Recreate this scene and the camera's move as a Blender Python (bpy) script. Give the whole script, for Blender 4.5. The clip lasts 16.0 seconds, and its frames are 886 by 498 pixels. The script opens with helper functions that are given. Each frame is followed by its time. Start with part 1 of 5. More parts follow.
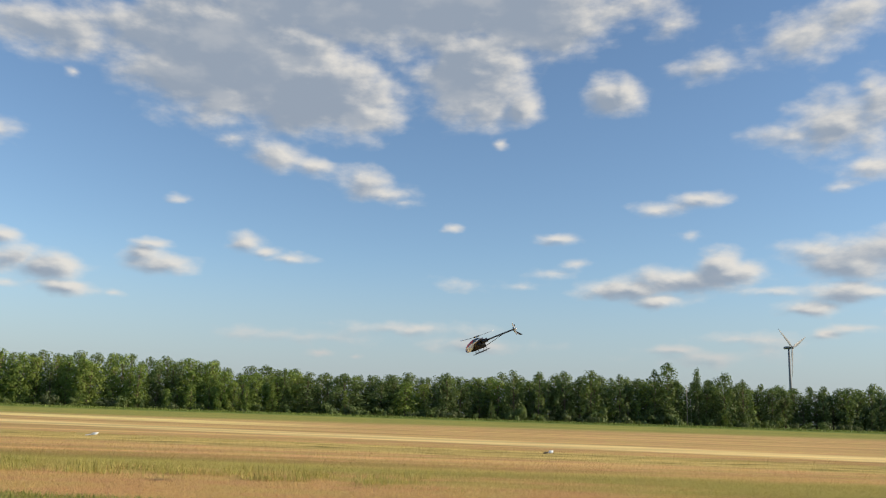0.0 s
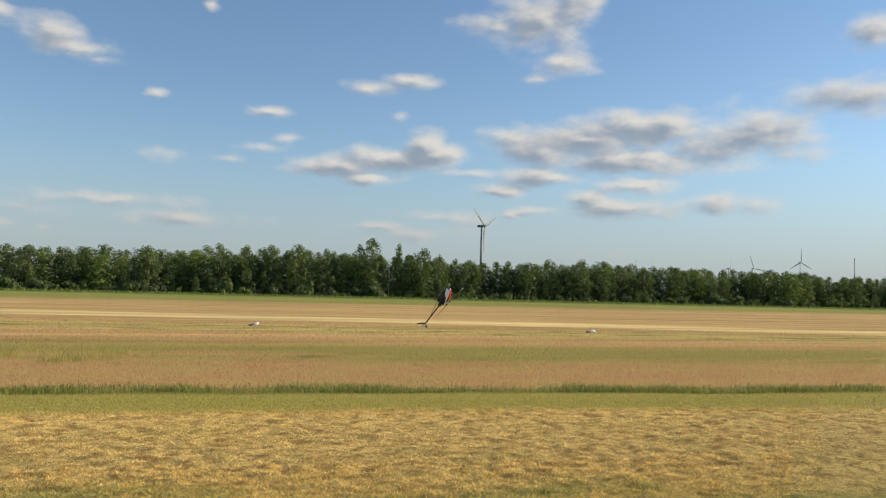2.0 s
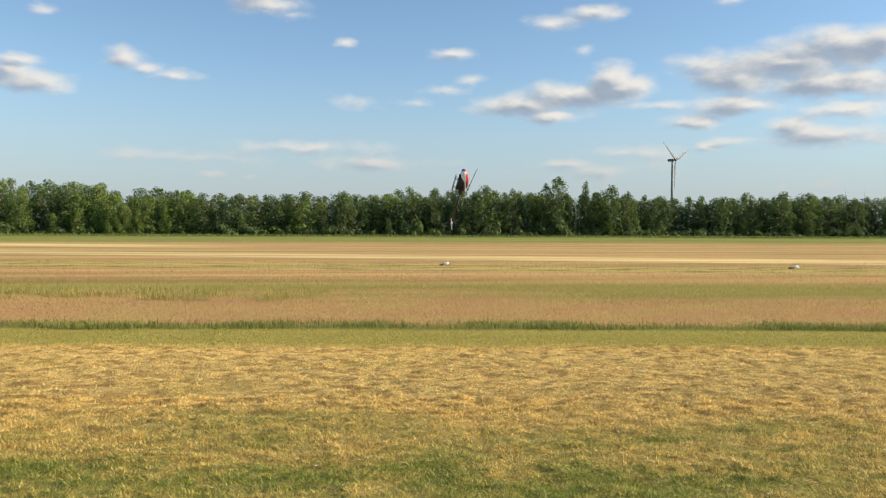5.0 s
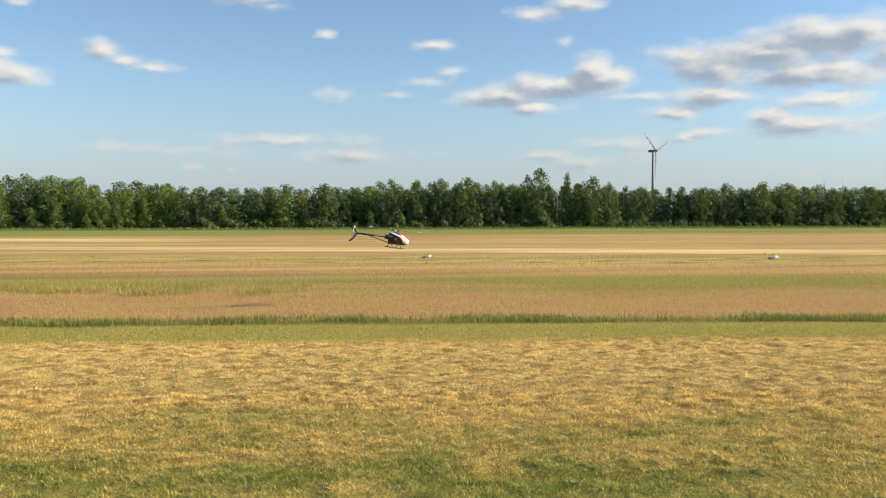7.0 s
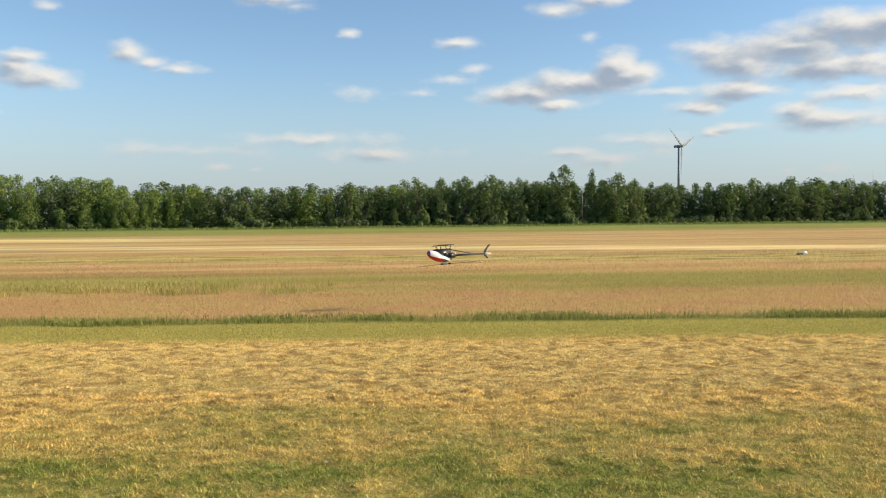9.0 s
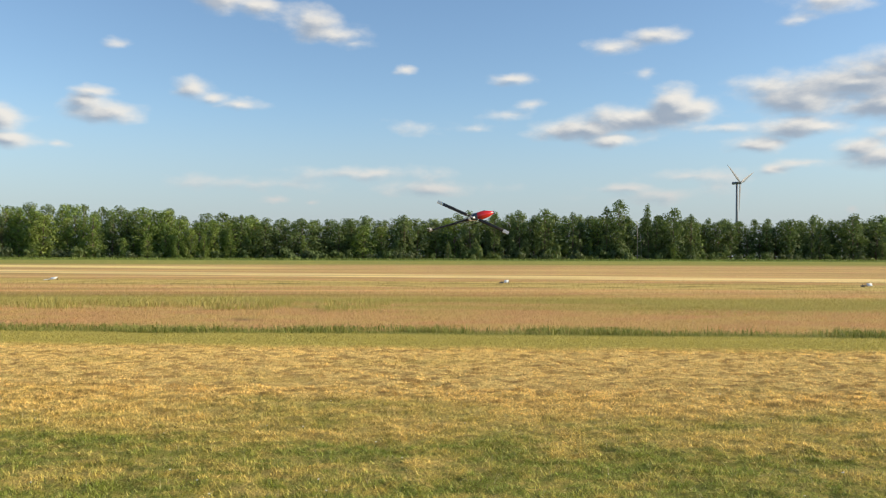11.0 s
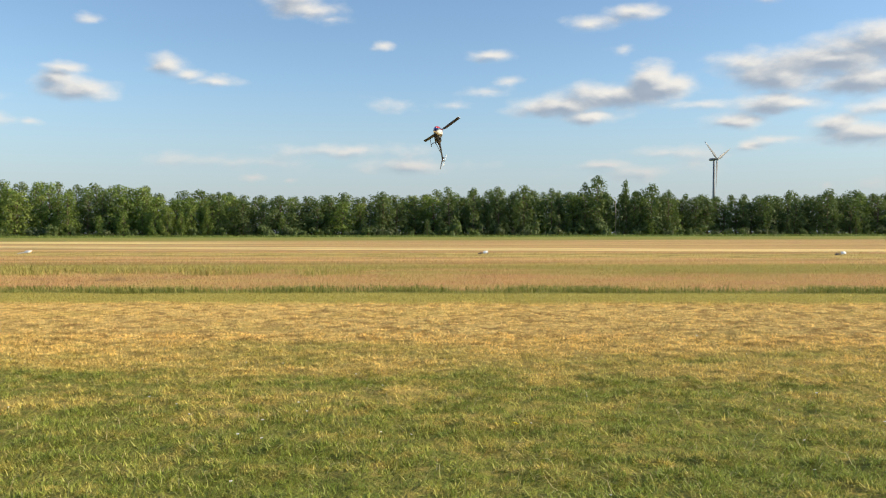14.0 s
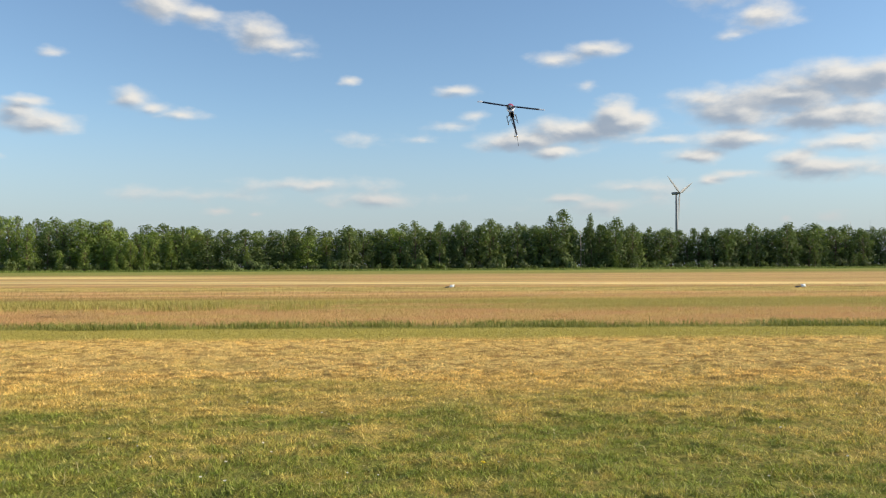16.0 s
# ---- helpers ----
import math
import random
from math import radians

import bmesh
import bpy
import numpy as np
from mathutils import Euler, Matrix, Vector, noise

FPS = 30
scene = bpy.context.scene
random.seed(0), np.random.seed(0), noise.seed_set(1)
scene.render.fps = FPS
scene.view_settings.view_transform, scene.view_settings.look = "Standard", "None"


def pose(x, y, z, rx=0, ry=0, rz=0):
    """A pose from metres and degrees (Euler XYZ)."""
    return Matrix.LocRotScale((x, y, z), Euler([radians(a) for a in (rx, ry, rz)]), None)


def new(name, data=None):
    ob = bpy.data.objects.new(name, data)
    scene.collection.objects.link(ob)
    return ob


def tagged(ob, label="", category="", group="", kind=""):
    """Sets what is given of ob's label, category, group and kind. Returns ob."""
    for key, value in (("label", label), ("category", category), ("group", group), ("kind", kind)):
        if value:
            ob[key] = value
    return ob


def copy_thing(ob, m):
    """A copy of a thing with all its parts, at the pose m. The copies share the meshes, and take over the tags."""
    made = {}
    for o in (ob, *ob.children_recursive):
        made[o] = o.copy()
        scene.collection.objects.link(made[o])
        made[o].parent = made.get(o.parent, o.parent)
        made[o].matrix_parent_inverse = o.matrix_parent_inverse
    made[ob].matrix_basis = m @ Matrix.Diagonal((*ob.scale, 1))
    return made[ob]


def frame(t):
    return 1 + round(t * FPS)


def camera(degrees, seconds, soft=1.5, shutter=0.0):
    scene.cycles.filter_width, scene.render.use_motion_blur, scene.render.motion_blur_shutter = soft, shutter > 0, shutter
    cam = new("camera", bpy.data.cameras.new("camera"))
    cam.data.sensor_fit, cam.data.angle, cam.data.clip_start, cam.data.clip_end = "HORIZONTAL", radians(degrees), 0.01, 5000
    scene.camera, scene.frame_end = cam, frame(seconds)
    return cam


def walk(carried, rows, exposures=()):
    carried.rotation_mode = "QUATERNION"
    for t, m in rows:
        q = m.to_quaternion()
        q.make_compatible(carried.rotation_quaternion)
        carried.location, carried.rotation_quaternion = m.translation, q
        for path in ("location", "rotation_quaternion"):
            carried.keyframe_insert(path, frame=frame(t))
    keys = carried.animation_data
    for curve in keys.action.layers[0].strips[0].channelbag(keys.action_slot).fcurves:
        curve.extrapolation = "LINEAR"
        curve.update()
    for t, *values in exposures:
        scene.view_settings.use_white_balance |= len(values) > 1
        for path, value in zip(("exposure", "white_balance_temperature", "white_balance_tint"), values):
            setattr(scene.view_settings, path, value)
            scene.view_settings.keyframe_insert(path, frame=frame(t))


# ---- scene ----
# ---------------- camera ----------------
cam = camera(56.0, 16.0, soft=1.15)
PATH = [
    (0, pose(0, 0, 1.700, 101.13, -1.82, -1.80)), (0.1, pose(0, 0, 1.700, 99.40, -1.84, -4.25)), (0.2, pose(0, 0, 1.700, 97.74, -1.87, -6.85)),
    (0.3, pose(0, 0, 1.700, 96.63, -1.88, -8.97)), (0.4, pose(0, 0, 1.700, 95.57, -1.90, -11.05)), (0.5, pose(0, 0, 1.699, 95.16, -1.92, -12.42)),
    (1, pose(0, 0, 1.722, 95.48, -1.75, -18.73)), (1.5, pose(0, 0, 1.723, 95.29, -1.52, -21.69)), (2, pose(0, 0, 1.695, 93.10, -1.44, -21.58)),
    (2.5, pose(0, 0, 1.693, 91.65, -1.39, -18.75)), (3, pose(0, 0, 1.684, 91.08, -1.02, -16.65)), (3.5, pose(0, 0, 1.661, 89.74, -0.03, -13.33)),
    (4, pose(0, 0, 1.677, 88.49, -0.04, -9.26)), (4.5, pose(0, 0, 1.652, 88.33, -0.15, -7.75)), (5, pose(0, 0, 1.660, 88.75, -0.27, -8.79)),
    (5.2, pose(0, 0, 1.651, 88.84, -0.28, -9.76)), (7.3, pose(0, 0, 1.702, 88.10, 0.16, -9.96)), (7.5, pose(0, 0, 1.696, 88.08, 0.30, -9.28)),
    (8, pose(0, 0, 1.701, 88.19, 0.53, -7.57)), (8.5, pose(0, 0, 1.698, 88.14, 0.53, -7.99)), (9, pose(0, 0, 1.700, 88.06, 0.57, -8.34)),
    (9.5, pose(0, 0, 1.688, 89.29, 0.66, -7.40)), (9.7, pose(0, 0, 1.685, 90.53, 0.53, -6.58)), (11.8, pose(0, 0, 1.100, 90.05, -0.24, -4.59)),
    (12, pose(0, 0, 1.078, 89.62, -0.25, -4.94)), (12.5, pose(0, 0, 1.043, 89.22, -0.18, -6.77)), (13, pose(0, 0, 1.039, 88.66, -0.48, -7.42)),
    (13.5, pose(0, 0, 1.026, 88.44, -0.13, -6.50)), (14, pose(0, 0, 1.012, 88.90, 0.09, -6.14)), (14.5, pose(0, 0, 1.012, 88.87, 0.44, -6.07)),
    (15, pose(0, 0, 1.019, 89.25, 0.69, -6.09)), (15.5, pose(0, 0, 1.023, 89.77, 0.63, -6.53)), (16, pose(0, 0, 1.033, 91.20, 0.28, -8.44)),
]
walk(cam, PATH, exposures=[(0, 0.25), (0.6, 0.22), (1.5, 0.16), (2.5, 0.2), (3.5, 0.34), (9, 0.45), (12, 0.4), (13.0, 0.42), (13.4, 0.5), (14, 0.46), (16, 0.4)])

# ---------------- light ----------------
SUN_AZ, SUN_EL = 98.0, 24.0      # degrees from straight ahead to the right, and up
sun_dir = Vector((math.sin(radians(SUN_AZ)) * math.cos(radians(SUN_EL)),
                  math.cos(radians(SUN_AZ)) * math.cos(radians(SUN_EL)), math.sin(radians(SUN_EL))))
sun = new("sun", bpy.data.lights.new("sun", "SUN"))
sun.data.energy, sun.data.angle, sun.data.color = 5.0, radians(0.6), (1.0, 0.84, 0.60)
sun.matrix_world = Matrix.Translation((60, -20, 60)) @ sun_dir.to_track_quat("Z", "Y").to_matrix().to_4x4()

world = bpy.data.worlds.new("sky")
scene.world = world
world.use_nodes = True


class Nodes:
    """Short hand for building a node tree."""

    def __init__(self, tree):
        self.tree = tree
        tree.nodes.clear()

    def add(self, kind, **kw):
        n = self.tree.nodes.new(kind)
        for k, v in kw.items():
            if k in ("operation", "data_type", "blend_type", "noise_dimensions", "musgrave_type", "feature", "vector_type", "interpolation_type"):
                if k == "operation":
                    n.operation = v
                elif k == "data_type":
                    n.data_type = v
                elif k == "blend_type":
                    n.blend_type = v
                elif k == "noise_dimensions":
                    n.noise_dimensions = v
                elif k == "feature":
                    n.feature = v
                elif k == "vector_type":
                    n.vector_type = v
                elif k == "interpolation_type":
                    n.interpolation_type = v
        return n

    def link(self, a, b):
        self.tree.links.new(a, b)

    def put(self, sock, v):
        if isinstance(v, bpy.types.NodeSocket):
            self.link(v, sock)
        else:
            sock.default_value = v

    def math(self, op, a, b=0.0, c=0.0, clamp=False):
        n = self.add("ShaderNodeMath", operation=op)
        n.use_clamp = clamp
        for s, v in zip(n.inputs, (a, b, c)):
            self.put(s, v)
        return n.outputs[0]

    def vmath(self, op, a, b=(0, 0, 0), scale=None):
        n = self.add("ShaderNodeVectorMath", operation=op)
        self.put(n.inputs[0], a)
        self.put(n.inputs[1], b)
        if scale is not None:
            self.put(n.inputs["Scale"], scale)
        return n.outputs["Value"] if op in ("LENGTH", "DOT_PRODUCT", "DISTANCE") else n.outputs[0]

    def noise(self, vec, scale, detail=4.0, rough=0.55, colour=False):
        n = self.add("ShaderNodeTexNoise")
        if vec is not None:
            self.link(vec, n.inputs["Vector"])
        n.inputs["Scale"].default_value, n.inputs["Detail"].default_value = scale, detail
        n.inputs["Roughness"].default_value = rough
        return n.outputs["Color" if colour else 0]

    def ramp(self, v, lo, hi, a=0.0, b=1.0, smooth=True):
        n = self.add("ShaderNodeMapRange", interpolation_type="SMOOTHSTEP" if smooth else "LINEAR")
        for s, x in zip(n.inputs, (v, lo, hi, a, b)):
            self.put(s, x)
        return n.outputs[0]

    def mix(self, k, a, b, mode="MIX"):
        n = self.add("ShaderNodeMix", data_type="RGBA", blend_type=mode)
        self.put(n.inputs[0], k)
        for s, v in ((n.inputs[6], a), (n.inputs[7], b)):
            self.put(s, (*v, 1) if isinstance(v, tuple) and len(v) == 3 else v)
        return n.outputs[2]

    def split(self, v):
        n = self.add("ShaderNodeSeparateXYZ")
        self.link(v, n.inputs[0])
        return n.outputs

    def join(self, x, y, z=0.0):
        n = self.add("ShaderNodeCombineXYZ")
        for s, v in zip(n.inputs, (x, y, z)):
            self.put(s, v)
        return n.outputs[0]


# Clouds: soft heaps in degrees of bearing and height, torn by noise.
PUFFS = []


def puff(bearing, height, half_width, half_height, thick):
    PUFFS.append((bearing, height, half_width * 1.25, half_height * 1.4, thick))


puff(30.8, 10.6, 6.1, 0.92, 1.10)
puff(34.5, 11.3, 3.8, 1.02, 1.20)
puff(36.4, 11.6, 2.1, 0.87, 1.10)
puff(32.0, 11.2, 2.1, 0.56, 1.00)
puff(28.3, 9.9, 3.3, 0.86, 1.10)
puff(34.2, 9.1, 4.5, 0.76, 1.10)
puff(27.6, 8.3, 2.0, 0.65, 1.00)
puff(29.3, 8.1, 2.2, 0.43, 0.90)
puff(34.9, 7.7, 2.8, 0.52, 1.00)
puff(25.3, 7.2, 1.7, 0.48, 1.00)
puff(31.4, 6.8, 1.4, 0.50, 0.95)
puff(34.0, 6.1, 3.9, 0.63, 0.95)
puff(26.4, 5.7, 1.0, 0.33, 0.80)
puff(28.3, 6.0, 2.2, 0.33, 0.70)
puff(20.2, 10.1, 1.5, 0.90, 1.15)
puff(21.0, 9.6, 2.3, 0.67, 1.10)
puff(17.8, 9.0, 3.8, 0.83, 1.10)
puff(14.2, 8.6, 3.1, 0.61, 1.00)
puff(16.3, 7.8, 1.9, 0.46, 0.90)
puff(23.0, 8.3, 1.9, 0.30, 0.70)
puff(-11.9, 10.9, 1.4, 0.53, 1.00)
puff(-10.7, 10.4, 1.1, 0.32, 0.80)
puff(-8.9, 10.0, 1.5, 0.29, 0.85)
puff(-17.8, 9.0, 2.0, 0.68, 1.05)
puff(-18.7, 9.4, 1.0, 0.61, 0.90)
puff(-18.2, 10.2, 1.4, 0.31, 0.75)
puff(9.5, 12.0, 1.9, 0.38, 0.80)
puff(9.4, 9.7, 1.9, 0.34, 0.65)
puff(10.9, 10.2, 1.2, 0.30, 0.60)
puff(16.1, 13.9, 1.7, 0.45, 0.70)
puff(19.3, 14.5, 1.7, 0.40, 0.85)
puff(-2.9, 14.8, 2.3, 0.51, 0.85)
puff(-1.4, 14.2, 1.1, 0.29, 0.60)
puff(2.0, 12.5, 0.6, 0.26, 0.75)
puff(-16.7, 13.2, 0.5, 0.27, 0.60)
puff(18.5, 12.2, 1.1, 0.37, 0.50)
puff(-6.8, 3.7, 0.9, 0.22, 0.80)
puff(-4.3, 3.5, 0.5, 0.19, 0.60)
puff(4.0, 4.6, 4.3, 0.54, 0.70)
puff(0.1, 5.6, 5.7, 0.46, 0.62)
puff(-8.3, 4.7, 5.9, 0.52, 0.50)
puff(17.1, 4.5, 2.1, 0.38, 0.75)
puff(21.2, 5.2, 3.8, 0.45, 0.62)
puff(20.1, 4.0, 4.6, 0.53, 0.60)
puff(3.2, 8.8, 2.3, 0.46, 0.50)
puff(7.0, 8.7, 1.5, 0.27, 0.50)
puff(30.9, 2.9, 0.4, 0.22, 0.70)
puff(33.7, 3.1, 1.1, 0.32, 0.70)
puff(-5.3, 28.9, 17.6, 3.31, 2.00)
puff(-13.7, 23.0, 6.8, 3.13, 1.80)
puff(-8.0, 21.2, 5.3, 2.19, 1.60)
puff(-4.8, 20.5, 2.2, 1.53, 1.20)
puff(3.3, 23.1, 3.3, 2.66, 1.50)
puff(4.2, 20.7, 1.8, 1.22, 1.20)
puff(6.8, 20.7, 1.3, 1.07, 1.00)
puff(7.8, 27.1, 4.6, 2.23, 1.60)
puff(-18.4, 23.7, 4.3, 1.79, 1.30)
puff(-25.8, 22.8, 4.1, 1.43, 1.10)
puff(-23.6, 22.2, 1.5, 0.87, 0.90)
puff(13.3, 21.4, 1.9, 1.12, 1.10)
puff(14.1, 21.8, 1.1, 0.75, 1.00)
puff(5.7, 18.3, 0.6, 0.38, 0.80)
puff(-13.8, 17.6, 1.0, 0.52, 0.70)
puff(-10.5, 16.9, 1.7, 0.91, 1.00)
puff(-8.1, 16.3, 1.5, 0.53, 0.85)
puff(-4.3, 15.5, 2.2, 0.85, 0.90)
puff(-2.5, 14.9, 1.2, 0.39, 0.70)
puff(17.5, 25.7, 1.6, 0.80, 0.75)
puff(19.7, 22.9, 2.2, 0.87, 0.80)
puff(25.9, 23.9, 3.4, 1.25, 0.85)
puff(28.7, 25.0, 3.0, 1.02, 0.85)
puff(25.2, 18.2, 2.6, 0.78, 0.85)
puff(28.3, 18.6, 2.9, 1.73, 1.00)
puff(30.0, 19.3, 1.8, 1.70, 1.00)
puff(29.6, 15.7, 1.8, 0.69, 0.95)
puff(29.7, 20.5, 1.0, 0.48, 0.85)
puff(28.1, 14.8, 1.4, 0.35, 0.65)
puff(19.1, 14.5, 1.5, 0.44, 0.70)
puff(16.8, 14.1, 1.5, 0.37, 0.50)
puff(-24.1, 20.3, 0.6, 0.35, 0.70)
puff(-27.7, 16.1, 1.1, 0.75, 0.70)
puff(-16.8, 13.3, 0.7, 0.33, 0.60)
puff(-26.6, 9.9, 1.0, 0.45, 0.90)
puff(-24.3, 8.2, 2.1, 0.70, 1.05)
puff(-26.2, 8.5, 1.3, 0.83, 1.05)
puff(-22.9, 7.1, 2.0, 0.42, 0.95)
puff(-20.2, 7.0, 0.9, 0.22, 0.70)
puff(-26.2, 7.0, 1.4, 0.34, 0.70)
puff(42.4, 10.6, 3.3, 1.60, 1.00)
puff(39.5, 9.8, 3.5, 1.00, 1.00)
puff(47.7, 12.8, 4.3, 1.00, 0.90)
puff(49.0, 16.5, 1.6, 0.90, 0.90)
puff(40.0, 6.2, 3.0, 0.70, 0.70)
# the sky goes on in the same way all round
rnd = random.Random(5)
for i in range(14):
    b = rnd.uniform(62, 315)
    puff(b if b < 180 else b - 360, rnd.uniform(3, 34), rnd.uniform(3, 9), rnd.uniform(0.6, 2.4), rnd.uniform(0.6, 1.0))

heap = bpy.data.node_groups.new("cloud_heaps", "ShaderNodeTree")
heap.interface.new_socket("Place", in_out="INPUT", socket_type="NodeSocketVector")
heap.interface.new_socket("Thick", in_out="OUTPUT", socket_type="NodeSocketFloat")
G = Nodes(heap)
g_in, g_out = G.add("NodeGroupInput"), G.add("NodeGroupOutput")
at_x, at_y, _ = G.split(g_in.outputs[0])
total = G.math("MULTIPLY", at_x, 0.0001)
total = G.math("SUBTRACT", total, 2.0)
for b, h, w, hh, k in PUFFS:
    m = G.add("ShaderNodeMapping", vector_type="POINT")
    m.inputs["Scale"].default_value = (1 / w, 1 / hh, 0)
    m.inputs["Location"].default_value = (-b / w, -h / hh, 0)
    G.link(G.join(at_x, at_y, total), m.inputs["Vector"])
    v = G.math("MULTIPLY_ADD", G.vmath("LENGTH", m.outputs[0]), -0.75 * k, k)
    total = G.math("SMOOTH_MAX", total, v, 0.25)
G.link(total, g_out.inputs[0])

W = Nodes(world.node_tree)
coord = W.add("ShaderNodeTexCoord").outputs["Generated"]
dx, dy, dz = W.split(coord)
bearing = W.math("MULTIPLY", W.math("ARCTAN2", dx, dy), 180 / math.pi)
height = W.math("MULTIPLY", W.math("ARCSINE", dz), 180 / math.pi)
flat = W.join(bearing, W.math("MULTIPLY", height, 1.9))
warp1 = W.vmath("SCALE", W.vmath("SUBTRACT", W.noise(flat, 0.16, 3, 0.5, True), (0.5, 0.5, 0.5)), scale=1.5)
warp2 = W.vmath("SCALE", W.vmath("SUBTRACT", W.noise(flat, 0.6, 3, 0.5, True), (0.5, 0.5, 0.5)), scale=1.0)
warp = W.vmath("MULTIPLY", W.vmath("ADD", warp1, warp2), (1.0, 0.42, 0))
place = W.vmath("ADD", W.join(bearing, height), warp)
torn = W.math("SUBTRACT", W.noise(flat, 0.36, 5, 0.52), 0.5)


def thickness(at):
    n = W.add("ShaderNodeGroup")
    n.node_tree = heap
    W.link(at, n.inputs[0])
    return n.outputs[0]


t_here = W.math("ADD", thickness(place), W.math("MULTIPLY", torn, 1.15))
t_sun = W.math("ADD", thickness(W.vmath("ADD", place, (0.55, 0.38, 0))), W.math("MULTIPLY", W.math("SUBTRACT", W.noise(W.vmath("ADD", flat, (0.6, 0.8, 0)), 0.36, 5, 0.52), 0.5), 1.15))
cover = W.ramp(t_here, 0.12, 0.86, 0.0, 0.94)
shade = W.ramp(W.math("ADD", t_sun, W.math("MULTIPLY", W.math("SUBTRACT", t_sun, t_here), 0.7)), 0.0, 1.15)
shade = W.math("SUBTRACT", shade, W.math("MULTIPLY", W.ramp(W.noise(W.vmath("ADD", flat, (7, 3, 0)), 0.2, 4, 0.5), 0.45, 0.7), 0.25), clamp=True)
low = W.ramp(height, 1.0, 8.0)
lit = W.mix(low, (0.44, 0.43, 0.43), (0.66, 0.63, 0.58))
dull = W.mix(low, (0.27, 0.32, 0.37), (0.26, 0.305, 0.37))
cloud = W.mix(shade, lit, dull)
nishita = W.add("ShaderNodeTexSky")
nishita.sky_type, nishita.sun_disc = "NISHITA", False
nishita.sun_elevation, nishita.sun_rotation = radians(SUN_EL), radians(SUN_AZ)
nishita.air_density, nishita.dust_density, nishita.ozone_density = 1.1, 0.25, 3.5
blue = W.vmath("SCALE", nishita.outputs[0], scale=0.118)
haze = W.ramp(height, -2.0, 11.0, 0.95, 0.0)
blue = W.mix(haze, blue, (0.30, 0.35, 0.415))
haze2 = W.math("MULTIPLY", cover, W.ramp(height, -1.0, 6.0, 0.35, 1.0))
final = W.mix(haze2, blue, cloud)
bg = W.add("ShaderNodeBackground")
W.link(final, bg.inputs[0])
bg.inputs[1].default_value = 1.0
wo = W.add("ShaderNodeOutputWorld")
W.link(bg.outputs[0], wo.inputs[0])


# ---------------- materials ----------------
def material(name, build, rough=0.8, spec=0.3, metal=0.0):
    m = bpy.data.materials.new(name)
    m.use_nodes = True
    n = Nodes(m.node_tree)
    out = n.add("ShaderNodeOutputMaterial")
    b = n.add("ShaderNodeBsdfPrincipled")
    b.inputs["Roughness"].default_value = rough
    b.inputs["Specular IOR Level"].default_value = spec
    b.inputs["Metallic"].default_value = metal
    n.link(b.outputs[0], out.inputs[0])
    build(n, b)
    return m


def paint(name, colour, rough=0.5, spec=0.4, metal=0.0, vary=0.15, scale=8.0, bump=0.0):
    def build(n, b):
        p = n.add("ShaderNodeTexCoord").outputs["Object"]
        k = n.noise(p, scale, 5)
        k2 = n.noise(p, scale * 7, 3)
        f = n.math("MULTIPLY_ADD", n.math("ADD", k, k2), vary, 1 - vary)
        n.put(b.inputs["Base Color"], n.mix(1.0, colour, n.join(f, f, f), "MULTIPLY"))
        if bump:
            bm = n.add("ShaderNodeBump")
            bm.inputs["Strength"].default_value = bump
            n.link(k2, bm.inputs["Height"])
            n.link(bm.outputs[0], b.inputs["Normal"])
    return material(name, build, rough, spec, metal)


